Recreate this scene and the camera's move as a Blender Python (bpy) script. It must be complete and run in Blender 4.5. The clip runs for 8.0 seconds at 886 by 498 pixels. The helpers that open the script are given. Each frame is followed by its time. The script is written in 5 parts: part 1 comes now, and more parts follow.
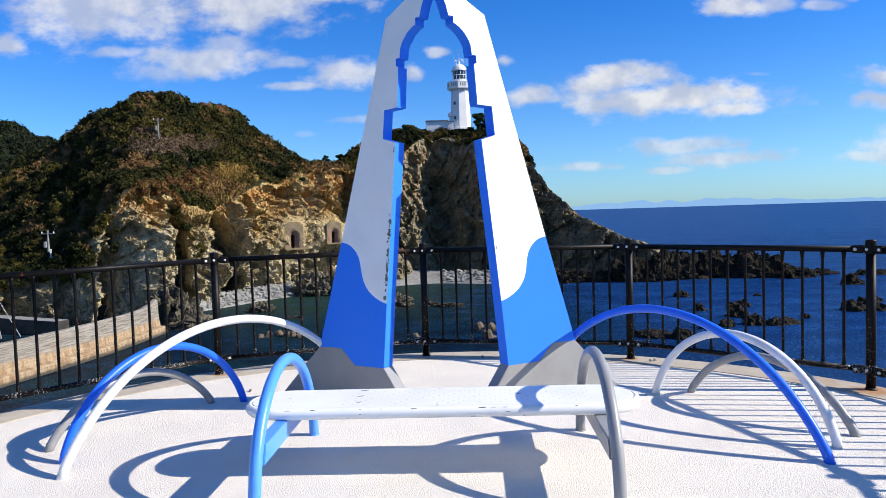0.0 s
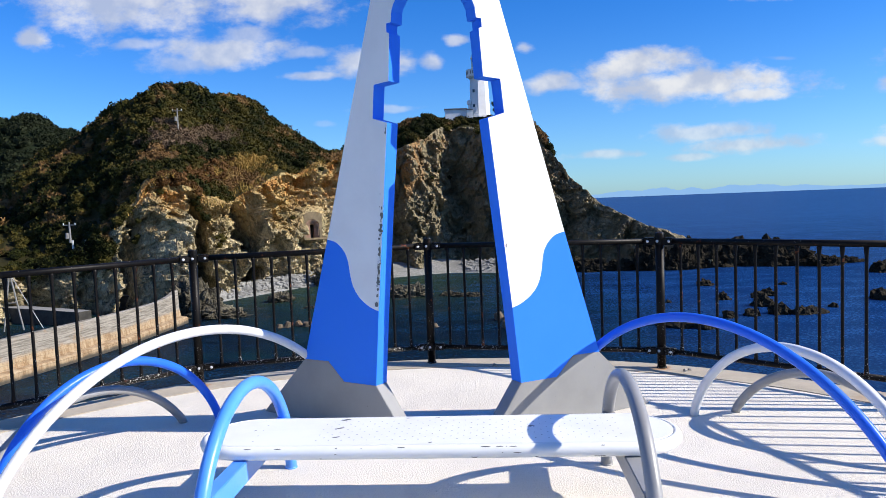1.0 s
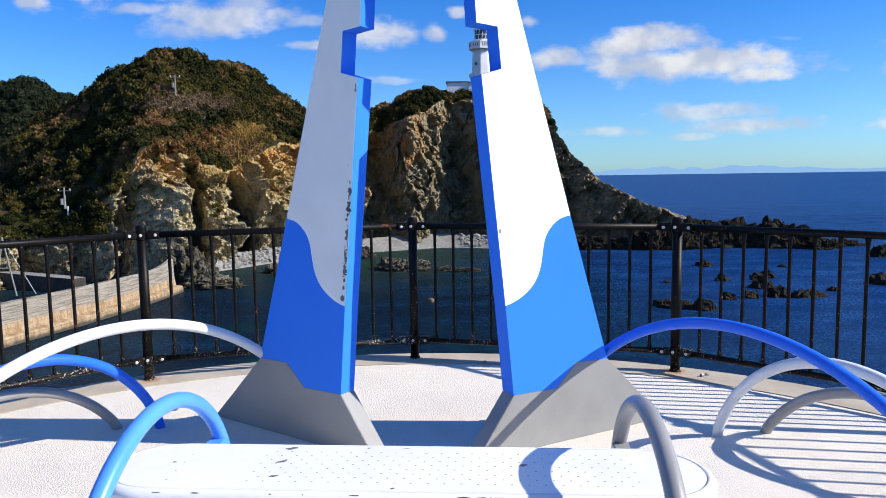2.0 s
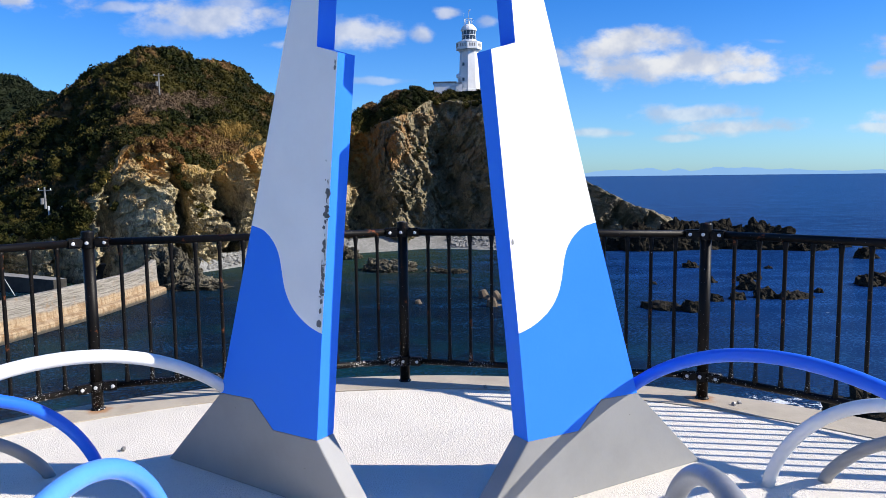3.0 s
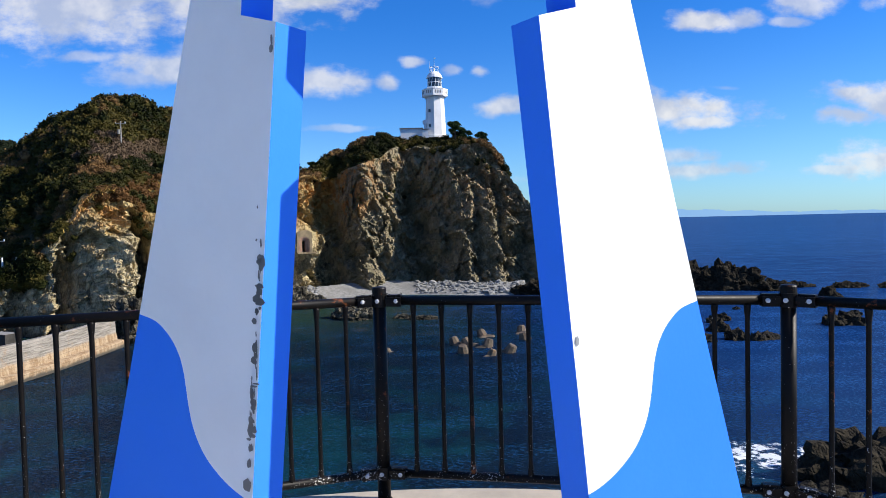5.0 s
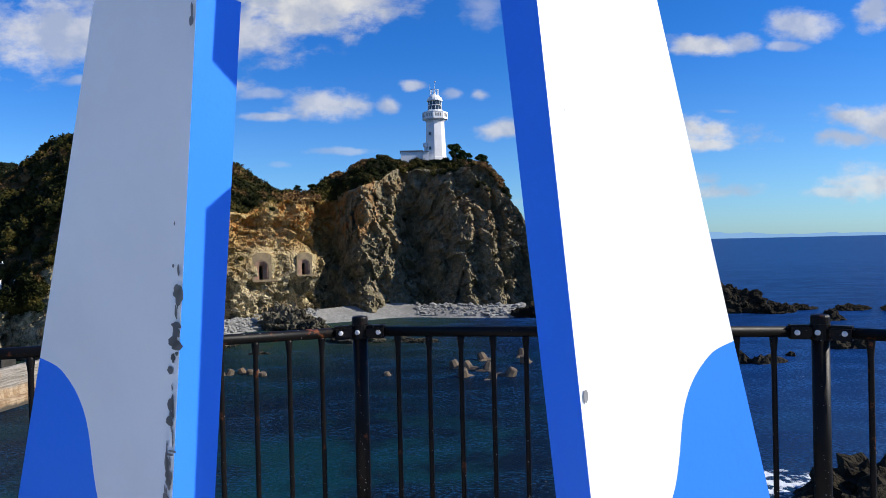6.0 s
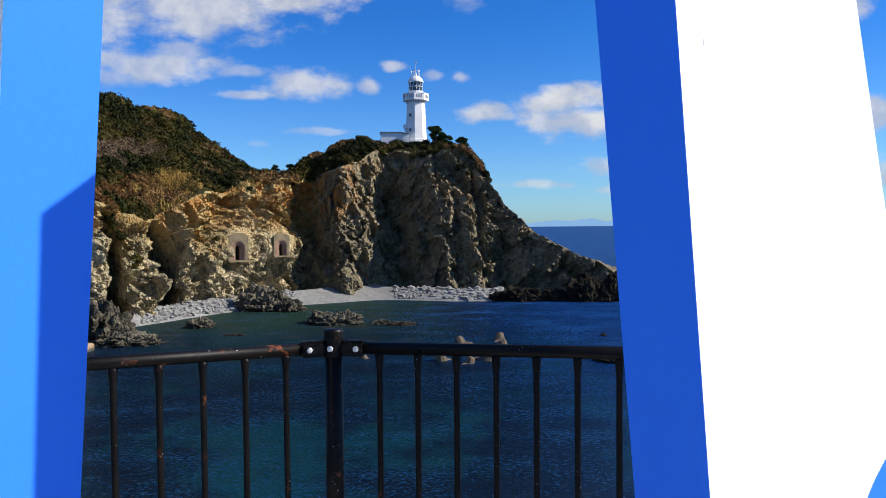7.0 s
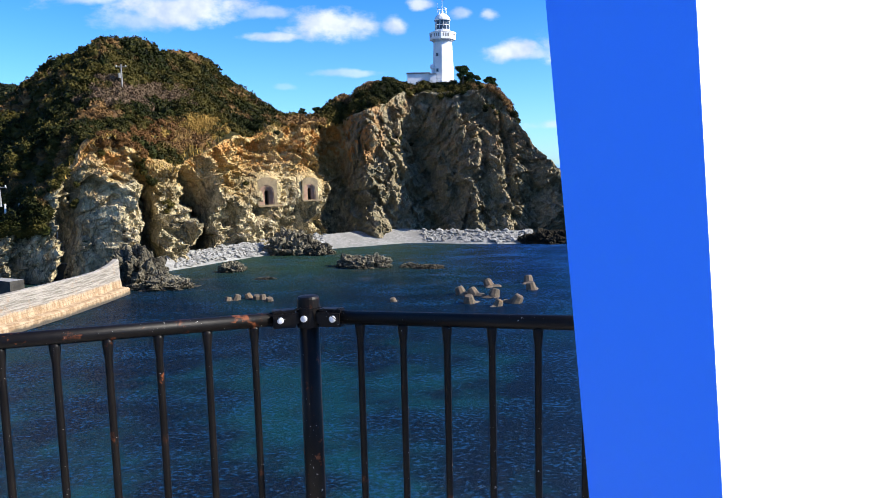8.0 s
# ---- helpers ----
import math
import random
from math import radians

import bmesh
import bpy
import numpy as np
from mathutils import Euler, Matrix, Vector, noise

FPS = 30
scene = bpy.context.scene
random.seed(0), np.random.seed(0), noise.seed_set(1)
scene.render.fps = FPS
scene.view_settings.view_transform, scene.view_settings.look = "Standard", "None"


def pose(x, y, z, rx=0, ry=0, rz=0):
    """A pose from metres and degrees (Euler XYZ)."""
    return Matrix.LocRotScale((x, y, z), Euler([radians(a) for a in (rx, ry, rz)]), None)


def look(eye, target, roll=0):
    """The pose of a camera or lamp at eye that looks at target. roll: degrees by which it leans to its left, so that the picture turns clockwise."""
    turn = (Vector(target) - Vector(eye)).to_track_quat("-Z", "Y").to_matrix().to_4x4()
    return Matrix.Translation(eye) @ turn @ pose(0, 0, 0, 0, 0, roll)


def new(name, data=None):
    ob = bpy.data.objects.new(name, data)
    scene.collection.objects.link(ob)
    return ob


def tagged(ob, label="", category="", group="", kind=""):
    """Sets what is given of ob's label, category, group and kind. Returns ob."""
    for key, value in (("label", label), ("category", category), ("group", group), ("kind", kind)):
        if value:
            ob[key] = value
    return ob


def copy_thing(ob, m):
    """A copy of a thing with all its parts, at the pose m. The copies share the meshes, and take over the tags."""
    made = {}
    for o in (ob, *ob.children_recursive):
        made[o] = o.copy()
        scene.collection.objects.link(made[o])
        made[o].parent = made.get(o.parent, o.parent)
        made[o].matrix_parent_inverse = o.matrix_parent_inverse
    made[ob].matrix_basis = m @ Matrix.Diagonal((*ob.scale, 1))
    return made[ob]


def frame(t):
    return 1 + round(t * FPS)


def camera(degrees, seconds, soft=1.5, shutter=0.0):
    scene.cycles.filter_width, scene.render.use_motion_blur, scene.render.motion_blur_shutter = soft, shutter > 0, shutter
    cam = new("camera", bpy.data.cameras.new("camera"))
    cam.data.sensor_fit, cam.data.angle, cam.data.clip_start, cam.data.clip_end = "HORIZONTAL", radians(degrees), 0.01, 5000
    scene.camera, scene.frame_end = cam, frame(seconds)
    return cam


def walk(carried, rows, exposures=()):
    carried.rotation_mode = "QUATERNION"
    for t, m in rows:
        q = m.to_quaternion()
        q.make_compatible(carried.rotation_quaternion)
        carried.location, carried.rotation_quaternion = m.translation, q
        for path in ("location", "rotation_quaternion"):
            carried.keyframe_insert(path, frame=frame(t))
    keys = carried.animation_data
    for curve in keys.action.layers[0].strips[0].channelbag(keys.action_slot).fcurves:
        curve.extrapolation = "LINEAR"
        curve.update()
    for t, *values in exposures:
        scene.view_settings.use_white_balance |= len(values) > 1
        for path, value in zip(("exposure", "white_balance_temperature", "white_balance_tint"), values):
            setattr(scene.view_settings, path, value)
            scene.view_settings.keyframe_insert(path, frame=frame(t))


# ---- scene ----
cam = camera(63.5, 8.0, soft=0.5)
PATH = [
    (0, (0.071, -6.398, 1.470), (0.066, -4.400, 1.368), -1.80),
    (0.5, (0.153, -6.061, 1.457), (0.103, -4.065, 1.330), -1.74),
    (1, (0.192, -5.626, 1.485), (0.130, -3.631, 1.354), -2.17),
    (1.5, (0.314, -5.209, 1.503), (0.191, -3.223, 1.301), -1.95),
    (2, (0.265, -4.845, 1.487), (0.205, -2.856, 1.284), -0.87),
    (2.2, (0.214, -4.703, 1.506), (0.193, -2.712, 1.313), -0.57),
    (3.5, (0.168, -3.822, 1.464), (0.145, -1.832, 1.258), -0.75),
    (4, (0.113, -3.486, 1.487), (0.157, -1.493, 1.328), -1.24),
    (4.5, (0.133, -3.176, 1.514), (0.133, -1.179, 1.414), -1.49),
    (5, (0.062, -2.913, 1.505), (0.131, -0.915, 1.427), -1.37),
    (5.2, (0.047, -2.828, 1.506), (0.152, -0.830, 1.445), -1.17),
    (6.3, (0.154, -2.407, 1.491), (0.213, -0.408, 1.494), -1.34),
    (6.5, (0.142, -2.307, 1.472), (0.213, -0.308, 1.486), -0.94),
    (7, (0.100, -1.907, 1.562), (0.228, 0.088, 1.497), -0.50),
    (7.5, (0.154, -1.711, 1.658), (0.305, 0.277, 1.504), 0.02),
    (8, (0.263, -1.538, 1.590), (0.307, 0.449, 1.366), -1.12),
]
walk(cam, [(t, look(eye, target, roll)) for t, eye, target, roll in PATH], [(0, 0.61), (5, 0.62), (6.5, 0.34), (7.0, 0.46), (7.5, 0.92), (8, 1.12)])

# ---- light ----
SUN = Vector((1.56, -0.215, 1.0)).normalized()
sun = new("sun", bpy.data.lights.new("sun", "SUN"))
sun.data.energy, sun.data.angle, sun.data.color = 4.9, radians(0.53), (1.0, 0.93, 0.83)
sun.matrix_world = look((0, 0, 30), Vector((0, 0, 30)) - SUN)


class Nodes:
    """Short hand for building a node tree."""

    def __init__(self, tree):
        self.tree = tree
        tree.nodes.clear()

    def add(self, kind, ins=(), operation="", blend=""):
        n = self.tree.nodes.new("ShaderNode" + kind)
        if operation:
            n.operation = operation
        if kind == "Mix":
            n.data_type, n.blend_type = "RGBA", blend or "MIX"
        if kind == "MapRange":
            n.interpolation_type = "SMOOTHSTEP"
        for k, v in dict(ins).items():
            if isinstance(v, bpy.types.NodeSocket):
                self.tree.links.new(v, n.inputs[k])
            else:
                n.inputs[k].default_value = v
        return n

    def math(self, op, a, b=0.0, c=0.0, clamp=False):
        n = self.add("Math", {0: a, 1: b, 2: c}, operation=op)
        n.use_clamp = clamp
        return n.outputs[0]

    def vec(self, op, a, b=(0, 0, 0), c=(0, 0, 0)):
        return self.add("VectorMath", {0: a, 1: b, 2: c}, operation=op)

    def mix(self, f, a, b, blend="MIX"):
        n = self.add("Mix", {0: f, 6: a, 7: b}, blend=blend)
        return n.outputs[2]

    def span(self, x, lo, hi, a=0.0, b=1.0):
        return self.add("MapRange", {0: x, 1: lo, 2: hi, 3: a, 4: b}).outputs[0]

    def noise(self, vec, scale, detail=4.0, rough=0.55, out=0):
        return self.add("TexNoise", {"Vector": vec, "Scale": scale, "Detail": detail, "Roughness": rough}).outputs[out]


# The sky: blue air with white winter cumulus, given as tangents of azimuth and elevation, half sizes and how dense each cloud is
CLOUDS_WEST = [
    (-0.599, 0.25, 0.031, 0.021, 0.85), (-0.463, 0.303, 0.165, 0.064, 0.82), (-0.44, 0.235, 0.041, 0.01, 0.55), (-0.374, 0.207, 0.082, 0.022, 0.55),
    (-0.326, 0.219, 0.113, 0.029, 0.8), (-0.287, 0.243, 0.047, 0.023, 0.6), (-0.269, 0.305, 0.175, 0.06, 0.85), (-0.263, 0.276, 0.047, 0.031, 0.8),
    (-0.21, 0.213, 0.039, 0.011, 0.5), (-0.196, 0.18, 0.047, 0.008, 0.7), (-0.188, 0.115, 0.019, 0.006, 0.2), (-0.154, 0.331, 0.149, 0.049, 1),
    (-0.125, 0.194, 0.07, 0.026, 0.8), (-0.109, 0.13, 0.055, 0.006, 0.4),
]
CLOUDS_AHEAD = [
    (-0.075, 0.362, 0.103, 0.047, 0.95), (-0.035, 0.195, 0.027, 0.014, 0.75), (-0.002, 0.22, 0.019, 0.009, 0.7), (0.049, 0.21, 0.017, 0.009, 0.5),
    (0.089, 0.208, 0.017, 0.01, 0.7), (0.098, 0.338, 0.036, 0.04, 0.35), (0.12, 0.157, 0.044, 0.017, 0.85), (0.132, 0.152, 0.047, 0.011, 0.6),
    (0.193, 0.056, 0.054, 0.008, 0.54), (0.242, 0.176, 0.086, 0.026, 0.95), (0.31, 0.051, 0.054, 0.007, 0.54), (0.319, 0.146, 0.18, 0.029, 0.95),
    (0.326, 0.082, 0.099, 0.014, 0.65), (0.397, 0.063, 0.099, 0.013, 0.7),
]
CLOUDS_EAST = [
    (0.397, 0.129, 0.07, 0.015, 0.9), (0.406, 0.269, 0.058, 0.018, 0.9), (0.44, 0.178, 0.027, 0.005, 0.3), (0.46, 0.275, 0.037, 0.014, 0.75),
    (0.53, 0.27, 0.039, 0.008, 0.6), (0.55, 0.296, 0.057, 0.027, 0.75), (0.607, 0.06, 0.055, 0.009, 0.62), (0.613, 0.138, 0.048, 0.017, 0.85),
    (0.62, 0.168, 0.04, 0.019, 0.9), (0.639, 0.079, 0.055, 0.014, 0.8), (0.657, 0.317, 0.037, 0.032, 0.8), (0.678, 0.075, 0.114, 0.031, 0.8),
    (0.687, 0.159, 0.116, 0.032, 0.9),
]
world = bpy.data.worlds.new("sky")
scene.world = world
world.use_nodes = True
W = Nodes(world.node_tree)
sky = W.add("TexSky")
sky.sky_type, sky.sun_disc = "NISHITA", False
sky.sun_elevation, sky.sun_rotation = math.asin(SUN.z), math.atan2(SUN.x, SUN.y)
sky.altitude, sky.air_density, sky.dust_density, sky.ozone_density = 20, 1.0, 0.25, 2.2
ray_dir = W.add("TexCoord").outputs["Generated"]
axes = W.add("SeparateXYZ", {0: ray_dir})
ahead = W.math("MAXIMUM", axes.outputs[1], 0.05)
spot = W.add("CombineXYZ", {0: W.math("DIVIDE", axes.outputs[0], ahead), 1: W.math("DIVIDE", axes.outputs[2], ahead)}).outputs[0]
drift = W.noise(spot, 9.0, 3.0, 0.5, 1)
warped = W.vec("MULTIPLY_ADD", drift, (0.05, 0.022, 0), W.vec("ADD", spot, (-0.025, -0.011, 0)).outputs[0]).outputs[0]
puffs = W.noise(W.vec("MULTIPLY", spot, (1.0, 1.7, 1.0)).outputs[0], 17.0, 9.0, 0.60)
ragged = W.math("MULTIPLY_ADD", puffs, 1.95, -0.975)
thick = None
for cx, cy, ca, cb, dense in CLOUDS_WEST + CLOUDS_AHEAD + CLOUDS_EAST:
    off = W.vec("MULTIPLY_ADD", warped, (1 / ca, 1 / cb, 0), (-cx / ca, -cy / cb, 0)).outputs[0]
    body = W.math("SUBTRACT", ragged, W.vec("LENGTH", off).outputs[1])
    veil = W.math("MULTIPLY", W.span(body, -1.08, -0.30), dense)
    thick = veil if thick is None else W.math("MAXIMUM", thick, veil)
thick = W.math("MULTIPLY", thick, W.span(axes.outputs[1], 0.1, 0.3))
# Unseen broken cumulus overhead and behind, added to whiten the fill light
around = W.span(W.noise(W.vec("MULTIPLY", ray_dir, (1.0, 1.0, 1.6)).outputs[0], 2.6, 7.0, 0.6), 0.53, 0.65)
around = W.math("MULTIPLY", around, W.math("MULTIPLY", W.span(axes.outputs[1], 0.35, 0.1), W.span(axes.outputs[2], 0.02, 0.2)))
thick = W.math("MAXIMUM", thick, around)
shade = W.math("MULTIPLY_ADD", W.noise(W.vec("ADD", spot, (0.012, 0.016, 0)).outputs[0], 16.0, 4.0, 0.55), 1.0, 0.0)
cloud_colour = W.mix(W.span(shade, 0.38, 0.66), (0.60, 0.66, 0.80, 1), (1.0, 0.99, 0.97, 1))
tint = W.mix(W.span(axes.outputs[2], 0.0, 0.30), (0.47, 0.80, 1.26, 1), (0.14, 0.58, 1.26, 1))
blue = W.mix(1.0, sky.outputs[0], tint, "MULTIPLY")
air = W.add("Background", {0: blue, 1: 0.092})
white = W.add("Background", {0: cloud_colour, 1: 0.58})
mixed = W.add("MixShader", {0: W.math("MULTIPLY", thick, 0.95), 1: air.outputs[0], 2: white.outputs[0]})
W.add("OutputWorld", {0: mixed.outputs[0]})


# ---- materials ----
def material(name):
    m = bpy.data.materials.new(name)
    m.use_nodes = True
    return m, Nodes(m.node_tree)


def finish(t, colour, rough=0.5, metal=0.0, height=None, relief=0.3, distance=0.01, **more):
    ins = {"Base Color": colour, "Roughness": rough, "Metallic": metal}
    ins.update(more)
    if height is not None:
        ins["Normal"] = t.add("Bump", {"Height": height, "Strength": relief, "Distance": distance}).outputs[0]
    b = t.add("BsdfPrincipled", ins)
    t.add("OutputMaterial", {0: b.outputs[0]})


def place(t):
    return t.add("NewGeometry").outputs["Position"]


def painted(name, colour, worn, chips=0.0, rough=0.38, under=(0.10, 0.095, 0.09, 1), gloss=0.5):
    """Brushed paint with faint unevenness, grime and, where asked, small chips down to the dull metal."""
    m, t = material(name)
    p = place(t)
    fine, broad = t.noise(p, 60, 4, 0.6), t.noise(p, 3.2, 4, 0.6)
    c = t.mix(t.span(broad, 0.35, 0.75), colour, worn)
    c = t.mix(t.math("MULTIPLY", t.span(fine, 0.55, 0.8), 0.25), c, worn)
    if chips:
        flake = t.span(t.noise(p, 34, 5, 0.7), 1 - chips, 1.02 - chips)
        c = t.mix(flake, c, under)
    finish(t, c, t.math("MULTIPLY_ADD", fine, 0.2, rough - 0.1), 0, fine, 0.12, 0.004, **{"Specular IOR Level": gloss})
    return m


WHITE = painted("white paint", (0.85, 0.85, 0.84, 1), (0.80, 0.80, 0.795, 1))
BLUE = painted("sky blue paint", (0.033, 0.205, 0.86, 1), (0.037, 0.214, 0.85, 1), gloss=0.1, rough=0.5)
GREY = painted("grey paint", (0.265, 0.265, 0.26, 1), (0.225, 0.225, 0.22, 1), 0.29)
PIPE_GREY = painted("grey pipe paint", (0.27, 0.27, 0.275, 1), (0.21, 0.21, 0.21, 1), 0.30)
PIPE_WHITE = painted("white pipe paint", (0.76, 0.76, 0.76, 1), (0.66, 0.66, 0.65, 1), 0.28)
PIPE_BLUE = painted("blue pipe paint", (0.018, 0.13, 0.74, 1), (0.025, 0.15, 0.70, 1), 0.27, 0.36, gloss=0.3)
PIPE_SKY = painted("light blue pipe paint", (0.07, 0.27, 0.80, 1), (0.09, 0.30, 0.76, 1), 0.27, 0.33)
SEAT = painted("bench white paint", (0.80, 0.80, 0.78, 1), (0.74, 0.74, 0.72, 1), 0.255)
HOLE_SHADE = painted("painted hole shade", (0.20, 0.20, 0.20, 1), (0.25, 0.25, 0.25, 1))
PEEL = painted("bare primer", (0.12, 0.115, 0.11, 1), (0.2, 0.19, 0.18, 1))
STEEL = painted("galvanised steel", (0.55, 0.56, 0.57, 1), (0.45, 0.45, 0.46, 1), rough=0.35)


def rail_material():
    m, t = material("dark brown rail paint")
    p = place(t)
    fine = t.noise(p, 90, 4, 0.65)
    c = t.mix(t.span(t.noise(p, 6, 4), 0.4, 0.7), (0.0025, 0.002, 0.0018, 1), (0.006, 0.0045, 0.0036, 1))
    height = t.add("SeparateXYZ", {0: p}).outputs[2]
    worn = t.math("ADD", fine, t.math("MULTIPLY", t.span(height, 0.9, 0.1), 0.055))
    worn = t.math("ADD", worn, t.math("MULTIPLY", t.span(height, 0.24, 0.18), t.math("MULTIPLY", t.span(t.noise(p, 3.0, 4, 0.6), 0.45, 0.6), 0.07)))
    c = t.mix(t.span(worn, 0.70, 0.715), c, (0.55, 0.54, 0.52, 1))
    rust = t.math("MULTIPLY", t.span(t.noise(p, 14, 4, 0.7), 0.60, 0.68), t.span(t.noise(p, 2.3, 2), 0.5, 0.6))
    c = t.mix(rust, c, (0.13, 0.04, 0.015, 1))
    finish(t, c, t.math("MULTIPLY_ADD", fine, 0.3, 0.32), 0, fine, 0.25, 0.003, **{"Specular IOR Level": 0.16})
    return m


def deck_material():
    m, t = material("rough white mortar")
    p = place(t)
    grit = t.add("TexVoronoi", {"Vector": p, "Scale": 130.0}).outputs[0]
    lumps = t.noise(p, 70, 6, 0.75)
    c = t.mix(t.span(t.noise(p, 1.3, 5, 0.6), 0.35, 0.7), (0.78, 0.725, 0.625, 1), (0.70, 0.65, 0.565, 1))
    c = t.mix(t.span(lumps, 0.57, 0.68), c, (0.40, 0.375, 0.33, 1))
    c = t.mix(t.math("MULTIPLY", t.span(t.noise(p, 260, 3, 0.6), 0.5, 0.72), 0.35), c, (0.22, 0.21, 0.19, 1))
    c = t.mix(t.math("MULTIPLY", t.span(t.noise(p, 5.2, 6, 0.75), 0.66, 0.74), 0.35), c, (0.25, 0.24, 0.22, 1))
    finish(t, c, 0.85, 0, t.math("ADD", lumps, t.math("MULTIPLY", grit, 0.5)), 0.8, 0.006)
    return m


def concrete_material(name, light, dark, scale=1.0, rust=0.0, runs=()):
    m, t = material(name)
    p = place(t)
    c = t.mix(t.span(t.noise(p, 1.1 * scale, 6, 0.65), 0.35, 0.7), light, dark)
    c = t.mix(t.math("MULTIPLY", t.span(t.noise(p, 14 * scale, 5, 0.7), 0.5, 0.75), 0.5), c, dark)
    if rust:
        c = t.mix(t.math("MULTIPLY", t.span(t.noise(p, 0.9, 5, 0.7), 0.56, 0.66), rust), c, (0.32, 0.17, 0.06, 1))
    for sx, sy, size in runs:
        reach = t.vec("LENGTH", t.vec("MULTIPLY_ADD", p, (1 / size, 1 / size, 0), (-sx / size, -sy / size, 0)).outputs[0]).outputs[1]
        spread = t.math("ADD", t.math("SUBTRACT", 1.0, reach), t.math("MULTIPLY", t.math("SUBTRACT", t.noise(p, 9.0, 5, 0.7), 0.5), 1.6))
        c = t.mix(t.math("MULTIPLY", t.span(spread, 0.1, 0.8), 0.85), c, (0.36, 0.15, 0.04, 1))
    finish(t, c, 0.88, 0, t.noise(p, 22 * scale, 6, 0.7), 0.5, 0.02 / scale)
    return m


def breakwater_material():
    """Weathered wall: grey, streaked and level-jointed above, washed beige toward the water."""
    m, t = material("weathered breakwater concrete")
    p = place(t)
    z = t.add("SeparateXYZ", {0: p}).outputs[2]
    flat = t.vec("MULTIPLY", p, (0.28, 0.28, 4.5)).outputs[0]
    layers = t.noise(flat, 1.5, 9, 0.74)
    c = t.mix(t.span(layers, 0.40, 0.62), (0.31, 0.28, 0.235, 1), (0.14, 0.125, 0.10, 1))
    edge = t.math("ADD", z, t.math("MULTIPLY", t.noise(p, 0.5, 6, 0.7), 0.9))
    sand = t.mix(t.span(t.noise(t.vec("MULTIPLY", p, (1.0, 1.0, 0.35)).outputs[0], 1.6, 8, 0.75), 0.38, 0.62), (0.40, 0.30, 0.185, 1), (0.22, 0.135, 0.065, 1))
    c = t.mix(t.span(edge, -10.55, -10.95), c, sand)
    c = t.mix(t.math("MULTIPLY", t.span(t.noise(p, 0.8, 7, 0.75), 0.55, 0.66), 0.4), c, (0.30, 0.17, 0.07, 1))
    c = t.mix(t.span(edge, -12.0, -12.4), c, (0.06, 0.05, 0.035, 1))
    course = t.math("ABSOLUTE", t.math("SUBTRACT", t.math("FRACT", t.math("MULTIPLY", t.math("MULTIPLY_ADD", t.noise(p, 0.9, 3), 0.12, z), 2.6)), 0.5))
    c = t.mix(t.math("MULTIPLY", t.span(course, 0.44, 0.5), t.span(t.noise(p, 0.7, 4, 0.6), 0.35, 0.6, 0.2, 0.75)), c, (0.05, 0.045, 0.035, 1))
    finish(t, c, 0.9, 0, layers, 0.8, 0.15)
    return m


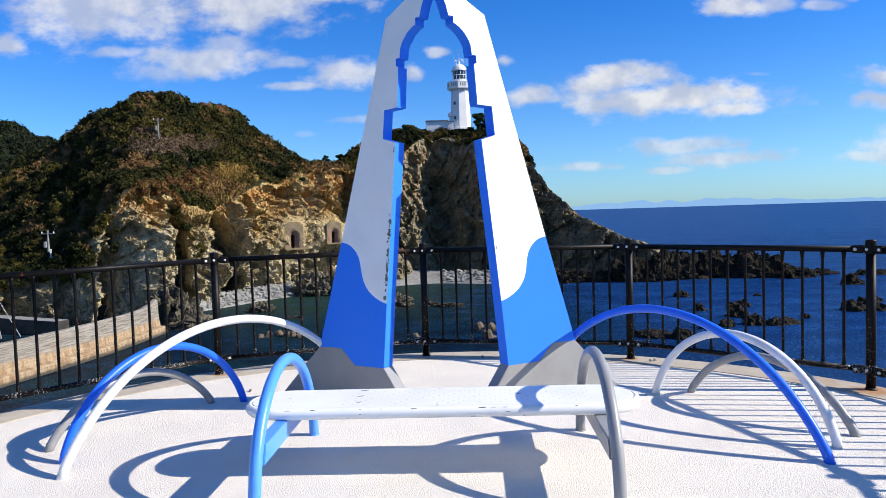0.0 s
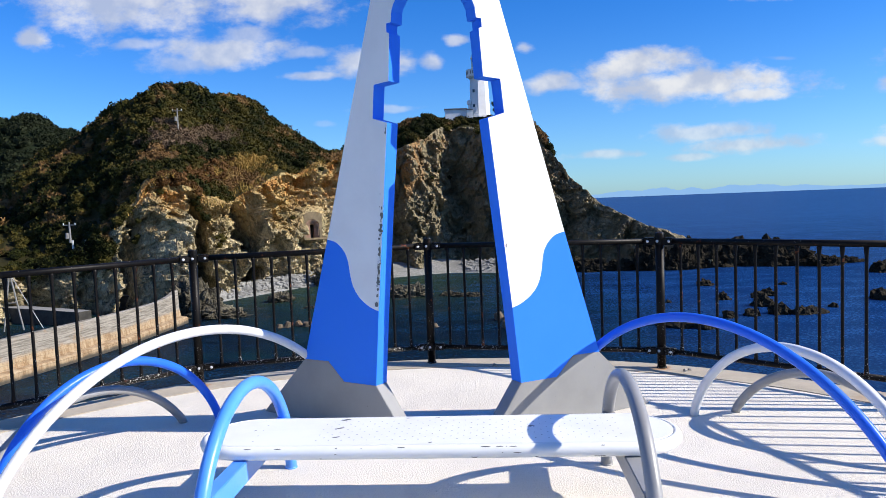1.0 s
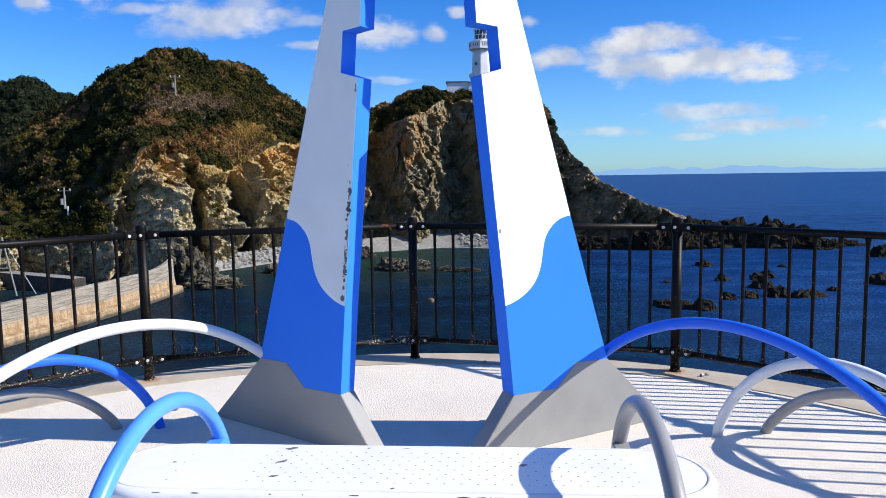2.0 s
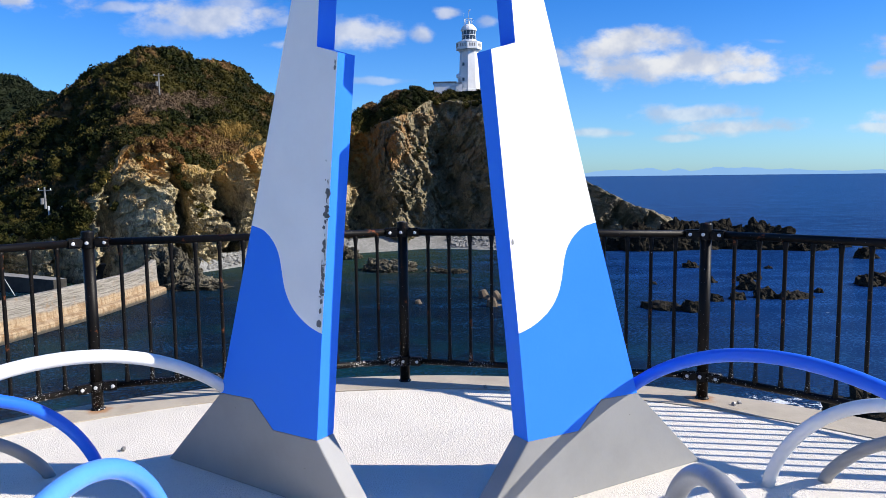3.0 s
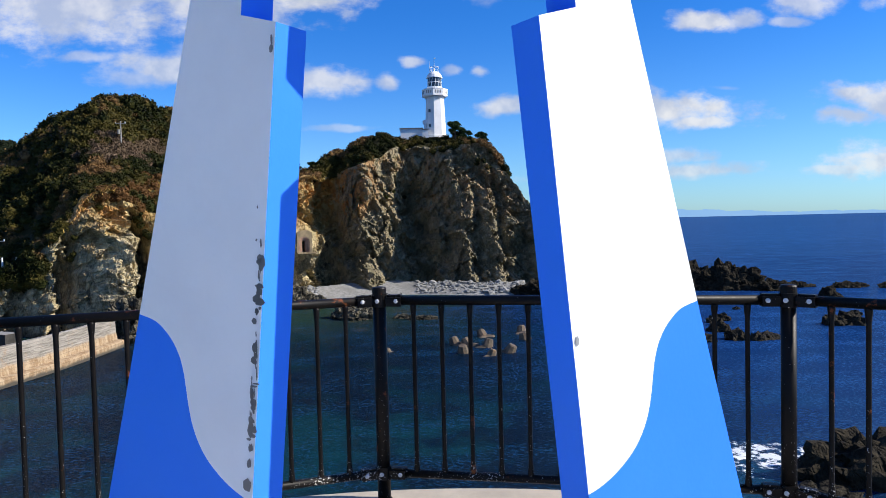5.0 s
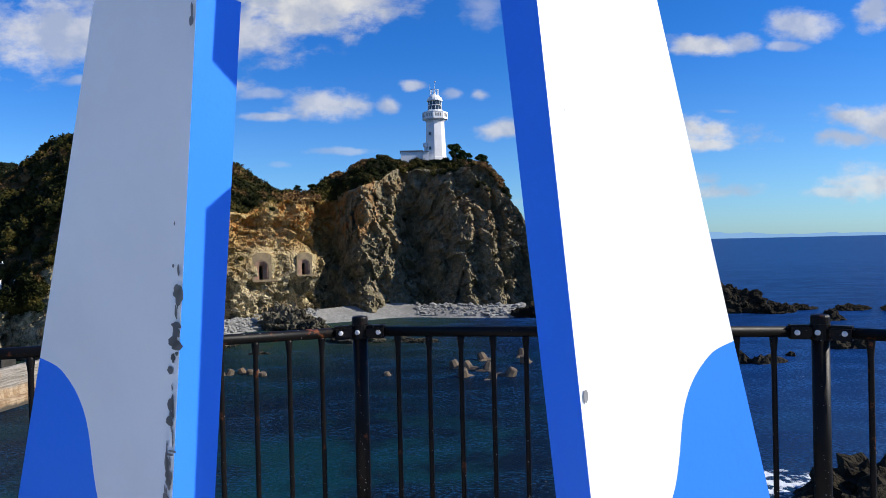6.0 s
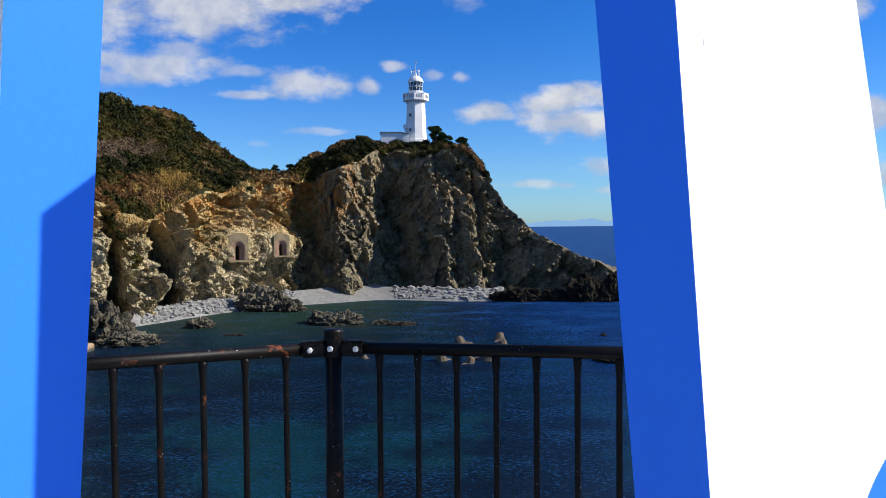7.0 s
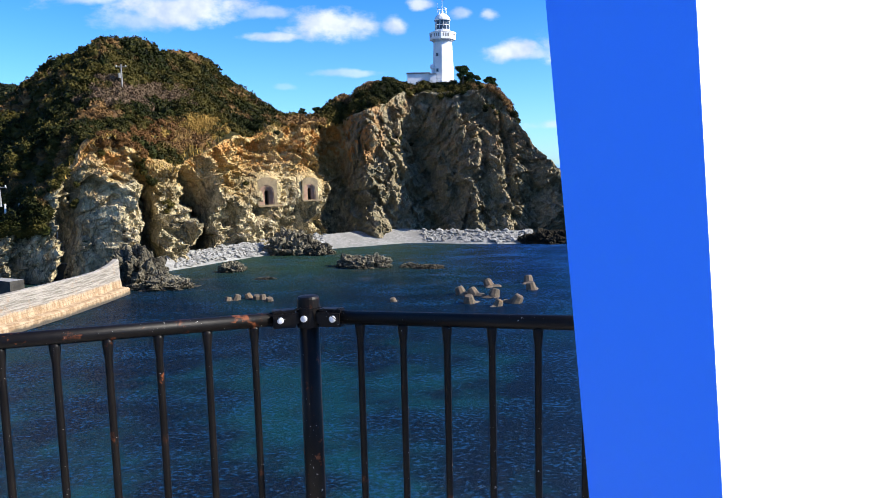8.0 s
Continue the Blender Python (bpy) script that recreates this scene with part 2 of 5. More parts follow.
def rock_material(name, ochre, dark, light):
    """Green-grey sea rock with joints and stains; ochre soil and dry grass towards the brow."""
    m, t = material(name)
    p = place(t)
    x, y, z = (t.add("SeparateXYZ", {0: p}).outputs[i] for i in (0, 1, 2))
    broad, mid, fine = t.noise(p, 0.09, 5, 0.6), t.noise(p, 0.45, 6, 0.68), t.noise(p, 2.1, 5, 0.7)
    low, high = ((0.125, 0.102, 0.062, 1), (0.68, 0.56, 0.335, 1)) if ochre else (dark, light)
    c = t.mix(t.span(mid, 0.33, 0.51), low, high)
    c = t.mix(t.math("MULTIPLY", t.span(broad, 0.42, 0.62), 0.4), c, (0.24, 0.21, 0.145, 1) if ochre else (0.028, 0.025, 0.019, 1))
    crack = t.math("ABSOLUTE", t.math("SUBTRACT", t.noise(t.vec("MULTIPLY", p, (1.0, 1.0, 0.6)).outputs[0], 0.36, 5, 0.65), 0.5))
    c = t.mix(t.span(crack, 0.022, 0.0, 0.0, 0.5), c, (0.012, 0.011, 0.009, 1))
    bent = t.vec("MULTIPLY_ADD", t.add("TexNoise", {"Vector": p, "Scale": 0.35, "Detail": 4.0}).outputs[1], (2.6, 2.6, 2.6), t.vec("MULTIPLY", p, (1.0, 1.0, 0.55)).outputs[0]).outputs[0]
    joints = t.add("TexVoronoi", {"Vector": bent, "Scale": 0.62})
    joints.feature = "DISTANCE_TO_EDGE"
    slab = t.add("TexVoronoi", {"Vector": bent, "Scale": 0.62})
    c = t.mix(t.math("MULTIPLY", t.span(joints.outputs["Distance"], 0.05, 0.0), t.span(broad, 0.40, 0.60, 0.1, 0.6)), c, (0.016, 0.014, 0.011, 1))
    c = t.mix(t.math("MULTIPLY", t.span(t.add("SeparateXYZ", {0: slab.outputs["Color"]}).outputs[0], 0.5, 0.95), 0.5), c, low)
    chips = t.add("TexVoronoi", {"Vector": t.vec("MULTIPLY_ADD", bent, (1.0, 1.0, 1.5), (4.0, 1.0, 7.0)).outputs[0], "Scale": 1.55})
    chips.feature = "DISTANCE_TO_EDGE"
    c = t.mix(t.math("MULTIPLY", t.span(chips.outputs["Distance"], 0.06, 0.0), t.span(mid, 0.40, 0.60, 0.0, 0.4)), c, (0.014, 0.012, 0.010, 1))
    c = t.mix(t.math("MULTIPLY", t.span(fine, 0.54, 0.70), 0.35), c, (0.03, 0.028, 0.022, 1))
    # Rock to the right is greyer, and darkened in colour for its shaded face
    if ochre:
        c = t.mix(t.math("MULTIPLY", t.span(x, -22.0, -15.0), 0.68), c, (0.19, 0.162, 0.108, 1))
    if ochre:
        warm = t.math("MULTIPLY", t.span(t.math("ADD", z, t.math("MULTIPLY", broad, 22.0)), 6.0, 15.0),
                      t.math("MULTIPLY", t.span(x, -14.0, -20.0), t.span(x, -56.0, -42.0)))
        tint = t.mix(t.span(mid, 0.4, 0.62), (0.46, 0.27, 0.08, 1), (0.50, 0.38, 0.17, 1))
        c = t.mix(t.math("MULTIPLY", warm, t.span(mid, 0.30, 0.52, 0.25, 0.9)), c, tint)
        rust = t.math("MULTIPLY", t.span(z, 0.0, 6.0), t.span(t.noise(p, 0.3, 4, 0.6), 0.47, 0.57))
        c = t.mix(t.math("MULTIPLY", rust, t.span(x, -6.0, -14.0, 0.2, 0.75)), c, (0.45, 0.20, 0.05, 1))
        moss = t.math("MULTIPLY", t.span(t.noise(p, 0.17, 6, 0.65), 0.46, 0.58), t.span(z, 6.0, -2.0))
        c = t.mix(t.math("MULTIPLY", moss, 0.5), c, (0.135, 0.128, 0.074, 1))
        grass = t.math("MULTIPLY", t.span(t.noise(p, 0.8, 5, 0.7), 0.55, 0.64), t.span(z, -7.0, 8.0))
        c = t.mix(t.math("MULTIPLY", grass, 0.6), c, (0.10, 0.105, 0.03, 1))
    wet = t.span(t.math("ADD", z, t.math("MULTIPLY", mid, 1.5)), -11.3, -12.2)
    c = t.mix(t.math("MULTIPLY", wet, 0.75), c, (0.03, 0.026, 0.018, 1))
    blocks = t.math("MULTIPLY_ADD", t.span(joints.outputs["Distance"], 0.0, 0.12), 0.35, t.math("MULTIPLY", t.span(chips.outputs["Distance"], 0.0, 0.15), 0.12))
    height = t.math("ADD", t.math("ADD", mid, blocks), t.math("MULTIPLY", fine, 0.5))
    finish(t, c, t.span(wet, 0, 1, 0.92, 0.75), 0, height, 1.0, 0.8, **{"Specular IOR Level": 0.08})
    return m


def leaf_material(name, greens, dry, amount, scale=0.16):
    """Evergreen scrub: many greens leaf by leaf, with thickets of bare or dry brush."""
    m, t = material(name)
    p = place(t)
    own = t.add("NewGeometry").outputs["Random Per Island"]
    c = t.mix(own, greens[0], greens[1])
    c = t.mix(t.math("MULTIPLY", t.span(t.noise(p, 0.14, 5, 0.65), 0.44, 0.60), 0.8), c, greens[2])
    brush = t.noise(p, scale * 0.62, 4, 0.6)
    c = t.mix(t.span(brush, 1 - amount, 1.06 - amount), c, t.mix(own, dry[0], dry[1]))
    finish(t, c, 0.7, **{"Specular IOR Level": 0.08})
    return m


def sea_material():
    m, t = material("sea water")
    p = place(t)
    x, y = (t.add("SeparateXYZ", {0: p}).outputs[i] for i in (0, 1))
    swirl = t.noise(p, 0.035, 5, 0.6)
    shallow = t.span(t.math("MULTIPLY_ADD", swirl, 60.0, y), 95.0, 165.0)
    shallow = t.math("MULTIPLY", shallow, t.math("MULTIPLY", t.span(x, 16.0, -14.0), t.span(y, 175.0, 150.0)))
    c = t.mix(t.span(t.noise(p, 0.075, 6, 0.65), 0.46, 0.62), (0.0012, 0.0045, 0.009, 1), t.mix(t.span(y, 80.0, 25.0), (0.0012, 0.012, 0.012, 1), (0.0016, 0.036, 0.042, 1)))
    # Reflected sky is put into the colour: bluer to the right and far off
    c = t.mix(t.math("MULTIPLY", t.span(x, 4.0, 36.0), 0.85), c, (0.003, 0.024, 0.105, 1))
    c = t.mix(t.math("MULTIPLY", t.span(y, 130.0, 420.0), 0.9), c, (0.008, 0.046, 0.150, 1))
    c = t.mix(t.math("MULTIPLY", shallow, 0.5), c, (0.034, 0.070, 0.020, 1))
    patch = t.vec("LENGTH", t.vec("MULTIPLY_ADD", p, (1 / 6.5, 1 / 3.6, 0), (-20.5 / 6.5, -38.5 / 3.6, 0)).outputs[0]).outputs[1]
    surf = t.math("ADD", t.math("SUBTRACT", 1.0, patch), t.math("MULTIPLY", t.math("SUBTRACT", t.noise(p, 0.9, 6, 0.75), 0.5), 4.5))
    # Pale far streaks are painted into the water colour as well
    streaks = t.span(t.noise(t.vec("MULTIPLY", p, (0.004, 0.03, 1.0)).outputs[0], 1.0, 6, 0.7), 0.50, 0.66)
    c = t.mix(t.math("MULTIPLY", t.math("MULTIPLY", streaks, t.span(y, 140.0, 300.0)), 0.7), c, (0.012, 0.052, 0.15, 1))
    foam = t.span(surf, 0.55, 0.9)
    flecks = t.math("MULTIPLY", t.span(t.noise(t.vec("MULTIPLY", p, (0.5, 1.0, 1.0)).outputs[0], 0.5, 6, 0.7), 0.72, 0.76), t.span(x, 20.0, 50.0))
    foam = t.math("MAXIMUM", foam, t.math("MULTIPLY", flecks, 0.6))
    c = t.mix(foam, c, (0.75, 0.78, 0.80, 1))
    bed = t.math("MULTIPLY", t.span(t.noise(p, 0.28, 6, 0.7), 0.52, 0.66), t.math("MULTIPLY", t.span(y, 74.0, 100.0), t.span(x, 10.0, -4.0)))
    c = t.mix(t.math("MULTIPLY", bed, 0.6), c, (0.045, 0.036, 0.020, 1))
    ripples = t.noise(t.vec("MULTIPLY", p, (1.0, 1.35, 1.0)).outputs[0], 3.4, 6, 0.66)
    swell = t.noise(t.vec("MULTIPLY", p, (0.5, 1.0, 1.0)).outputs[0], 0.22, 4, 0.6)
    height = t.math("MULTIPLY_ADD", swell, 1.4, ripples)
    # Paler crests put light through thin wave tops into the colour
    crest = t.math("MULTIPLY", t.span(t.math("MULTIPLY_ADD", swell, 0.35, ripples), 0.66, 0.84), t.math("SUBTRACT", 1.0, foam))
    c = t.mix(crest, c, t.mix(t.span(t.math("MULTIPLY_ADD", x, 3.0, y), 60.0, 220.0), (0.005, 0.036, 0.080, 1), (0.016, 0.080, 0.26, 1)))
    bump = t.add("Bump", {"Height": height, "Strength": 1.0, "Distance": 0.17}).outputs[0]
    under = t.add("BsdfDiffuse", {0: c, "Normal": bump})
    shine = t.add("BsdfGlossy", {0: (0.85, 0.92, 1.0, 1), "Roughness": 0.20, "Normal": bump})
    rate = t.add("Fresnel", {"IOR": 1.333, "Normal": bump}).outputs[0]
    rate = t.math("MULTIPLY", t.math("MINIMUM", rate, 0.10), t.math("SUBTRACT", 1.0, foam))
    both = t.add("MixShader", {0: rate, 1: under.outputs[0], 2: shine.outputs[0]})
    t.add("OutputMaterial", {0: both.outputs[0]})
    return m


def gravel_material():
    m, t = material("grey beach gravel")
    p = place(t)
    stones = t.noise(p, 1.6, 6, 0.75)
    c = t.mix(t.span(stones, 0.35, 0.65), (0.17, 0.168, 0.155, 1), (0.31, 0.305, 0.285, 1))
    c = t.mix(t.span(t.noise(p, 0.25, 4), 0.45, 0.7), c, (0.20, 0.196, 0.18, 1))
    finish(t, c, 0.9, 0, stones, 0.8, 0.3)
    return m


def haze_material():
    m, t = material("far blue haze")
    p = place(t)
    # Distance haze is put into the colour, and the ridges glow with it
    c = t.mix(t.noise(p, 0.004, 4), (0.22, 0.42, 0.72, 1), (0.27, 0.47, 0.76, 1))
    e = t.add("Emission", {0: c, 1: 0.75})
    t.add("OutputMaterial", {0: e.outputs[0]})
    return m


def glass_material():
    m, t = material("lantern glass")
    p = place(t)
    finish(t, t.mix(t.noise(p, 0.8), (0.02, 0.03, 0.04, 1), (0.06, 0.08, 0.10, 1)), 0.05, 0.0)
    return m


RAIL, DECK = rail_material(), deck_material()
KERB = concrete_material("sandy kerb concrete", (0.46, 0.40, 0.31, 1), (0.37, 0.32, 0.25, 1), 3.0, 0.35, [(3.30, -0.98, 0.24), (1.83, 0.43, 0.13), (-2.1, 0.31, 0.12)])
PORTAL = concrete_material("old portal concrete", (0.27, 0.205, 0.115, 1), (0.15, 0.115, 0.066, 1), 0.6, 0.5)
# Red-brown concrete for the stepped rings of the portals
RINGS_OLD = concrete_material("red-brown ring concrete", (0.34, 0.21, 0.14, 1), (0.20, 0.125, 0.085, 1), 0.6, 0.4)
BLOCK = concrete_material("wave block concrete", (0.145, 0.105, 0.066, 1), (0.035, 0.028, 0.021, 1), 0.8, 0.3)
QUAY = concrete_material("quay concrete", (0.24, 0.235, 0.22, 1), (0.17, 0.165, 0.16, 1), 0.5)
# Dark colour standing in for shade on quay sides and in the portals
DARK_CONCRETE = concrete_material("dark concrete", (0.050, 0.046, 0.038, 1), (0.018, 0.017, 0.014, 1), 0.6)
TOWER = concrete_material("whitewashed concrete", (0.80, 0.80, 0.79, 1), (0.70, 0.70, 0.69, 1), 0.4)
BREAKWATER, SEA, GRAVEL, HAZE, GLASS = breakwater_material(), sea_material(), gravel_material(), haze_material(), glass_material()
CLIFF = rock_material("cliff rock", True, None, None)
BOULDER = rock_material("black reef rock", False, (0.005, 0.0045, 0.004, 1), (0.036, 0.030, 0.020, 1))
SHORE_ROCK = rock_material("grey shore rock", False, (0.022, 0.020, 0.016, 1), (0.21, 0.185, 0.13, 1))
SCRUB = leaf_material("hillside scrub leaves", ((0.004, 0.006, 0.002, 1), (0.026, 0.030, 0.006, 1), (0.070, 0.056, 0.012, 1)),
                      ((0.10, 0.052, 0.020, 1), (0.21, 0.125, 0.050, 1)), 0.46)
SOIL = leaf_material("leaf litter and soil", ((0.012, 0.012, 0.005, 1), (0.022, 0.020, 0.007, 1), (0.03, 0.027, 0.009, 1)),
                     ((0.08, 0.045, 0.02, 1), (0.10, 0.06, 0.03, 1)), 0.45)
PINE = leaf_material("pine needles", ((0.015, 0.032, 0.010, 1), (0.035, 0.055, 0.015, 1), (0.02, 0.04, 0.012, 1)),
                     ((0.03, 0.05, 0.012, 1), (0.05, 0.06, 0.02, 1)), 0.3)
STRAW = leaf_material("dry reeds", ((0.24, 0.16, 0.045, 1), (0.42, 0.29, 0.08, 1), (0.28, 0.18, 0.05, 1)),
                      ((0.22, 0.13, 0.05, 1), (0.34, 0.22, 0.08, 1)), 0.4)
BRUSH = leaf_material("bare winter brush", ((0.06, 0.042, 0.026, 1), (0.17, 0.115, 0.075, 1), (0.10, 0.07, 0.04, 1)),
                      ((0.08, 0.05, 0.025, 1), (0.15, 0.10, 0.06, 1)), 0.4)
RUSTY = leaf_material("rusty bracken", ((0.06, 0.032, 0.012, 1), (0.14, 0.07, 0.025, 1), (0.09, 0.045, 0.016, 1)),
                      ((0.09, 0.06, 0.02, 1), (0.20, 0.12, 0.04, 1)), 0.4)
FARWOOD = leaf_material("far woodland", ((0.010, 0.016, 0.008, 1), (0.022, 0.028, 0.012, 1), (0.016, 0.020, 0.010, 1)),
                        ((0.03, 0.026, 0.016, 1), (0.04, 0.034, 0.02, 1)), 0.4, 0.03)
BARK = painted("bark", (0.08, 0.055, 0.035, 1), (0.05, 0.035, 0.025, 1), rough=0.9)


# ---- mesh helpers ----
def mesh_object(name, bm, mats, parent=None, label="", smooth=False):
    me = bpy.data.meshes.new(name)
    bm.normal_update()
    bm.to_mesh(me)
    bm.free()
    for m in mats if isinstance(mats, (list, tuple)) else [mats]:
        me.materials.append(m)
    if smooth:
        me.polygons.foreach_set("use_smooth", [True] * len(me.polygons))
    ob = new(name, me)
    ob.parent = parent
    if label:
        tagged(ob, label)
    return ob


def part(name, bm, mats, parent, label="", smooth=False):
    return mesh_object(name, bm, mats, parent, label, smooth)


def thing(name, label, category, group="", kind=""):
    ob = new(name)
    ob.empty_display_size = 0.2
    return tagged(ob, label, category, group, kind)


def add_box(bm, lo, hi, bevel=0.0):
    made = bmesh.ops.create_cube(bm, size=1)["verts"]
    for v in made:
        v.co = Vector([(l + h) / 2 + c * (h - l) for c, l, h in zip(v.co, lo, hi)])
    if bevel:
        edges = list({e for v in made for e in v.link_edges})
        bmesh.ops.bevel(bm, geom=edges, offset=bevel, segments=2, affect="EDGES")


def boxed(lo, hi, bevel=0.0):
    bm = bmesh.new()
    add_box(bm, lo, hi, bevel)
    return bm


def add_tube(bm, points, radius, sides=14, caps=True):
    """A round pipe along points; radius may be one number or one for each point."""
    pts = [Vector(p) for p in points]
    rings, side = [], None
    for i, p in enumerate(pts):
        way = (pts[min(i + 1, len(pts) - 1)] - pts[max(i - 1, 0)]).normalized()
        if side is None:
            side = way.orthogonal().normalized()
        side = (side - way * side.dot(way)).normalized()
        up = way.cross(side)
        r = radius[i] if isinstance(radius, (list, tuple)) else radius
        rings.append([bm.verts.new(p + r * (math.cos(a) * side + math.sin(a) * up))
                      for a in (2 * math.pi * k / sides for k in range(sides))])
    for a, b in zip(rings, rings[1:]):
        for k in range(sides):
            bm.faces.new((a[k], a[(k + 1) % sides], b[(k + 1) % sides], b[k]))
    if caps:
        bm.faces.new(rings[0][::-1])
        bm.faces.new(rings[-1])


def tube(points, radius, sides=14, caps=True):
    bm = bmesh.new()
    add_tube(bm, points, radius, sides, caps)
    return bm


def lathe(rows, sides=8, turn=0.0):
    """A turned body from rows of (radius, z)."""
    bm = bmesh.new()
    rings = [[bm.verts.new((r * math.cos(a), r * math.sin(a), z)) for a in (turn + 2 * math.pi * k / sides for k in range(sides))]
             for r, z in rows]
    for a, b in zip(rings, rings[1:]):
        for k in range(sides):
            bm.faces.new((a[k], a[(k + 1) % sides], b[(k + 1) % sides], b[k]))
    bm.faces.new(rings[0][::-1])
    bm.faces.new(rings[-1])
    return bm


def plate(outline, depth, bevel=0.0):
    """A flat plate: outline in (s, z), front at y = 0, back at y = depth."""
    bm = bmesh.new()
    front = [bm.verts.new((s, 0, z)) for s, z in outline]
    back = [bm.verts.new((s, depth, z)) for s, z in outline]
    bm.faces.new(front)
    bm.faces.new(back[::-1])
    n = len(outline)
    for k in range(n):
        bm.faces.new((front[(k + 1) % n], front[k], back[k], back[(k + 1) % n]))
    bmesh.ops.recalc_face_normals(bm, faces=bm.faces)
    if bevel:
        rim = [e for e in bm.edges if abs(e.calc_face_angle(0)) > 0.3]
        bmesh.ops.bevel(bm, geom=rim, offset=bevel, segments=2, affect="EDGES")
    return bm


def from_arrays(name, verts, faces, mats, parent=None, smooth=False):
    """faces: an array of quads or triangles."""
    me = bpy.data.meshes.new(name)
    verts, faces = np.asarray(verts, np.float32), np.asarray(faces, np.int32)
    n, k = faces.shape
    me.vertices.add(len(verts))
    me.vertices.foreach_set("co", verts.ravel())
    me.loops.add(n * k)
    me.loops.foreach_set("vertex_index", faces.ravel())
    me.polygons.add(n)
    me.polygons.foreach_set("loop_start", np.arange(0, n * k, k, dtype=np.int32))
    me.polygons.foreach_set("use_smooth", np.full(n, smooth))
    for m in mats if isinstance(mats, (list, tuple)) else [mats]:
        me.materials.append(m)
    me.update(calc_edges=True)
    me.validate()
    ob = new(name, me)
    ob.parent = parent
    return ob


# ---- the sea and the far shore ----
SEA_Z = -13.0
RINGS = [0, 40, 90, 150, 220, 400, 900, 2000, 4850]
bm = bmesh.new()
rings = []
for r in RINGS[1:]:
    rings.append([bm.verts.new((r * math.cos(a), r * math.sin(a), SEA_Z + (4.0 if r > 4000 else 0.0))) for a in (2 * math.pi * k / 96 for k in range(96))])
bm.faces.new(rings[0])
for a, b in zip(rings, rings[1:]):
    for k in range(96):
        bm.faces.new((a[k], b[k], b[(k + 1) % 96], a[(k + 1) % 96]))
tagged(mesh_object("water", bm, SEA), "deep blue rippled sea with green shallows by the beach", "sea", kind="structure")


def far_ridge(name, azimuths, distance, height, seed, label):
    bm = bmesh.new()
    lo, hi, n = radians(azimuths[0]), radians(azimuths[1]), 160
    rows = []
    for k in range(n + 1):
        f = k / n
        a = lo + (hi - lo) * f
        swell = noise.fractal(Vector((f * 5 + seed, seed, 0)), 0.8, 2.1, 5)
        z = height * max(0.05, (0.55 + 0.6 * swell) * math.sin(math.pi * min(1, max(0, f))) ** 0.5)
        base = Vector((math.sin(a), math.cos(a), 0)) * distance
        rows.append([bm.verts.new((base.x, base.y, -10)), bm.verts.new((base.x, base.y, 2 + z)), bm.verts.new((base.x * 1.03, base.y * 1.03, -10))])
    for p, q in zip(rows, rows[1:]):
        bm.faces.new((p[0], q[0], q[1], p[1]))
        bm.faces.new((p[1], q[1], q[2], p[2]))
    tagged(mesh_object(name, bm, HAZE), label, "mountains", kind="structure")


# Far ridges take the glowing haze colour instead of their own
far_ridge("backdrop_far_mountains", (9.5, 27.0), 4600, 52, 3.3, "mountains across the strait painted pale blue with haze")
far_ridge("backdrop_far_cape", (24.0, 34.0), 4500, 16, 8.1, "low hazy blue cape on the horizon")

# ---- the headland ----
# Stations along the shore: foot of the cliff, brow of the cliff, crest of the hill
FOOT = [(-84, 70), (-61, 90), (-55, 94), (-47, 93), (-40, 95), (-39, 104), (-36.5, 111), (-33, 115), (-31.5, 124), (-27.5, 129), (-23, 135),
        (-19.5, 140), (-18, 149), (-10, 140), (-2, 149.5), (6.5, 145.5), (11, 142), (17, 143.5), (23, 143.5), (28, 141), (35, 137), (42, 132), (49, 130)]
BROW = [(-86, 76, -4), (-63, 95, -6), (-57, 98, -4), (-50.5, 99.5, 0.5), (-45.5, 101, 6.2), (-43, 107, 5.8), (-40, 113, 3.0), (-37, 119, 5.3),
        (-34.5, 127, 7.6), (-31.5, 134.5, 9.2), (-27, 140, 10.8), (-21.5, 145.5, 12), (-17.5, 152.5, 13), (-11, 147, 14.6), (-3.3, 156.5, 18.2),
        (5.5, 154.5, 18.9), (12.0, 152, 18.4), (17, 153.5, 16.3), (22, 152, 9), (26.5, 149.5, 3.8), (34.7, 143, -3), (42, 137, -7), (49, 133, -12)]
CREST = [(-125, 150, -2), (-112, 158, 8), (-103, 163, 16.5), (-94, 166, 22.5), (-87, 171, 27.5), (-80, 182, 31.0), (-69, 186, 33.6), (-61, 187, 34.0),
         (-51.5, 184, 28.6), (-43, 180, 23.2), (-34, 175, 17.0), (-25, 167, 14.2), (-19, 167, 17.6), (-12, 168, 21.3), (-4, 168, 22.3),
         (4, 168, 21.6), (13, 166, 20.4), (17.6, 163, 18.2), (23, 158, 8.4), (28, 154, 3), (37, 147, -3.5), (45, 140, -8), (51, 136, -13.5)]


def along(rows, u):
    i = min(int(u), len(rows) - 2)
    f = u - i
    p0, p1, p2, p3 = (Vector((*rows[min(max(j, 0), len(rows) - 1)], 0)[:3]) for j in (i - 1, i, i + 1, i + 2))
    return 0.5 * ((2 * p1) + (p2 - p0) * f + (2 * p0 - 5 * p1 + 4 * p2 - p3) * f * f + (3 * p1 - p0 - 3 * p2 + p3) * f ** 3)


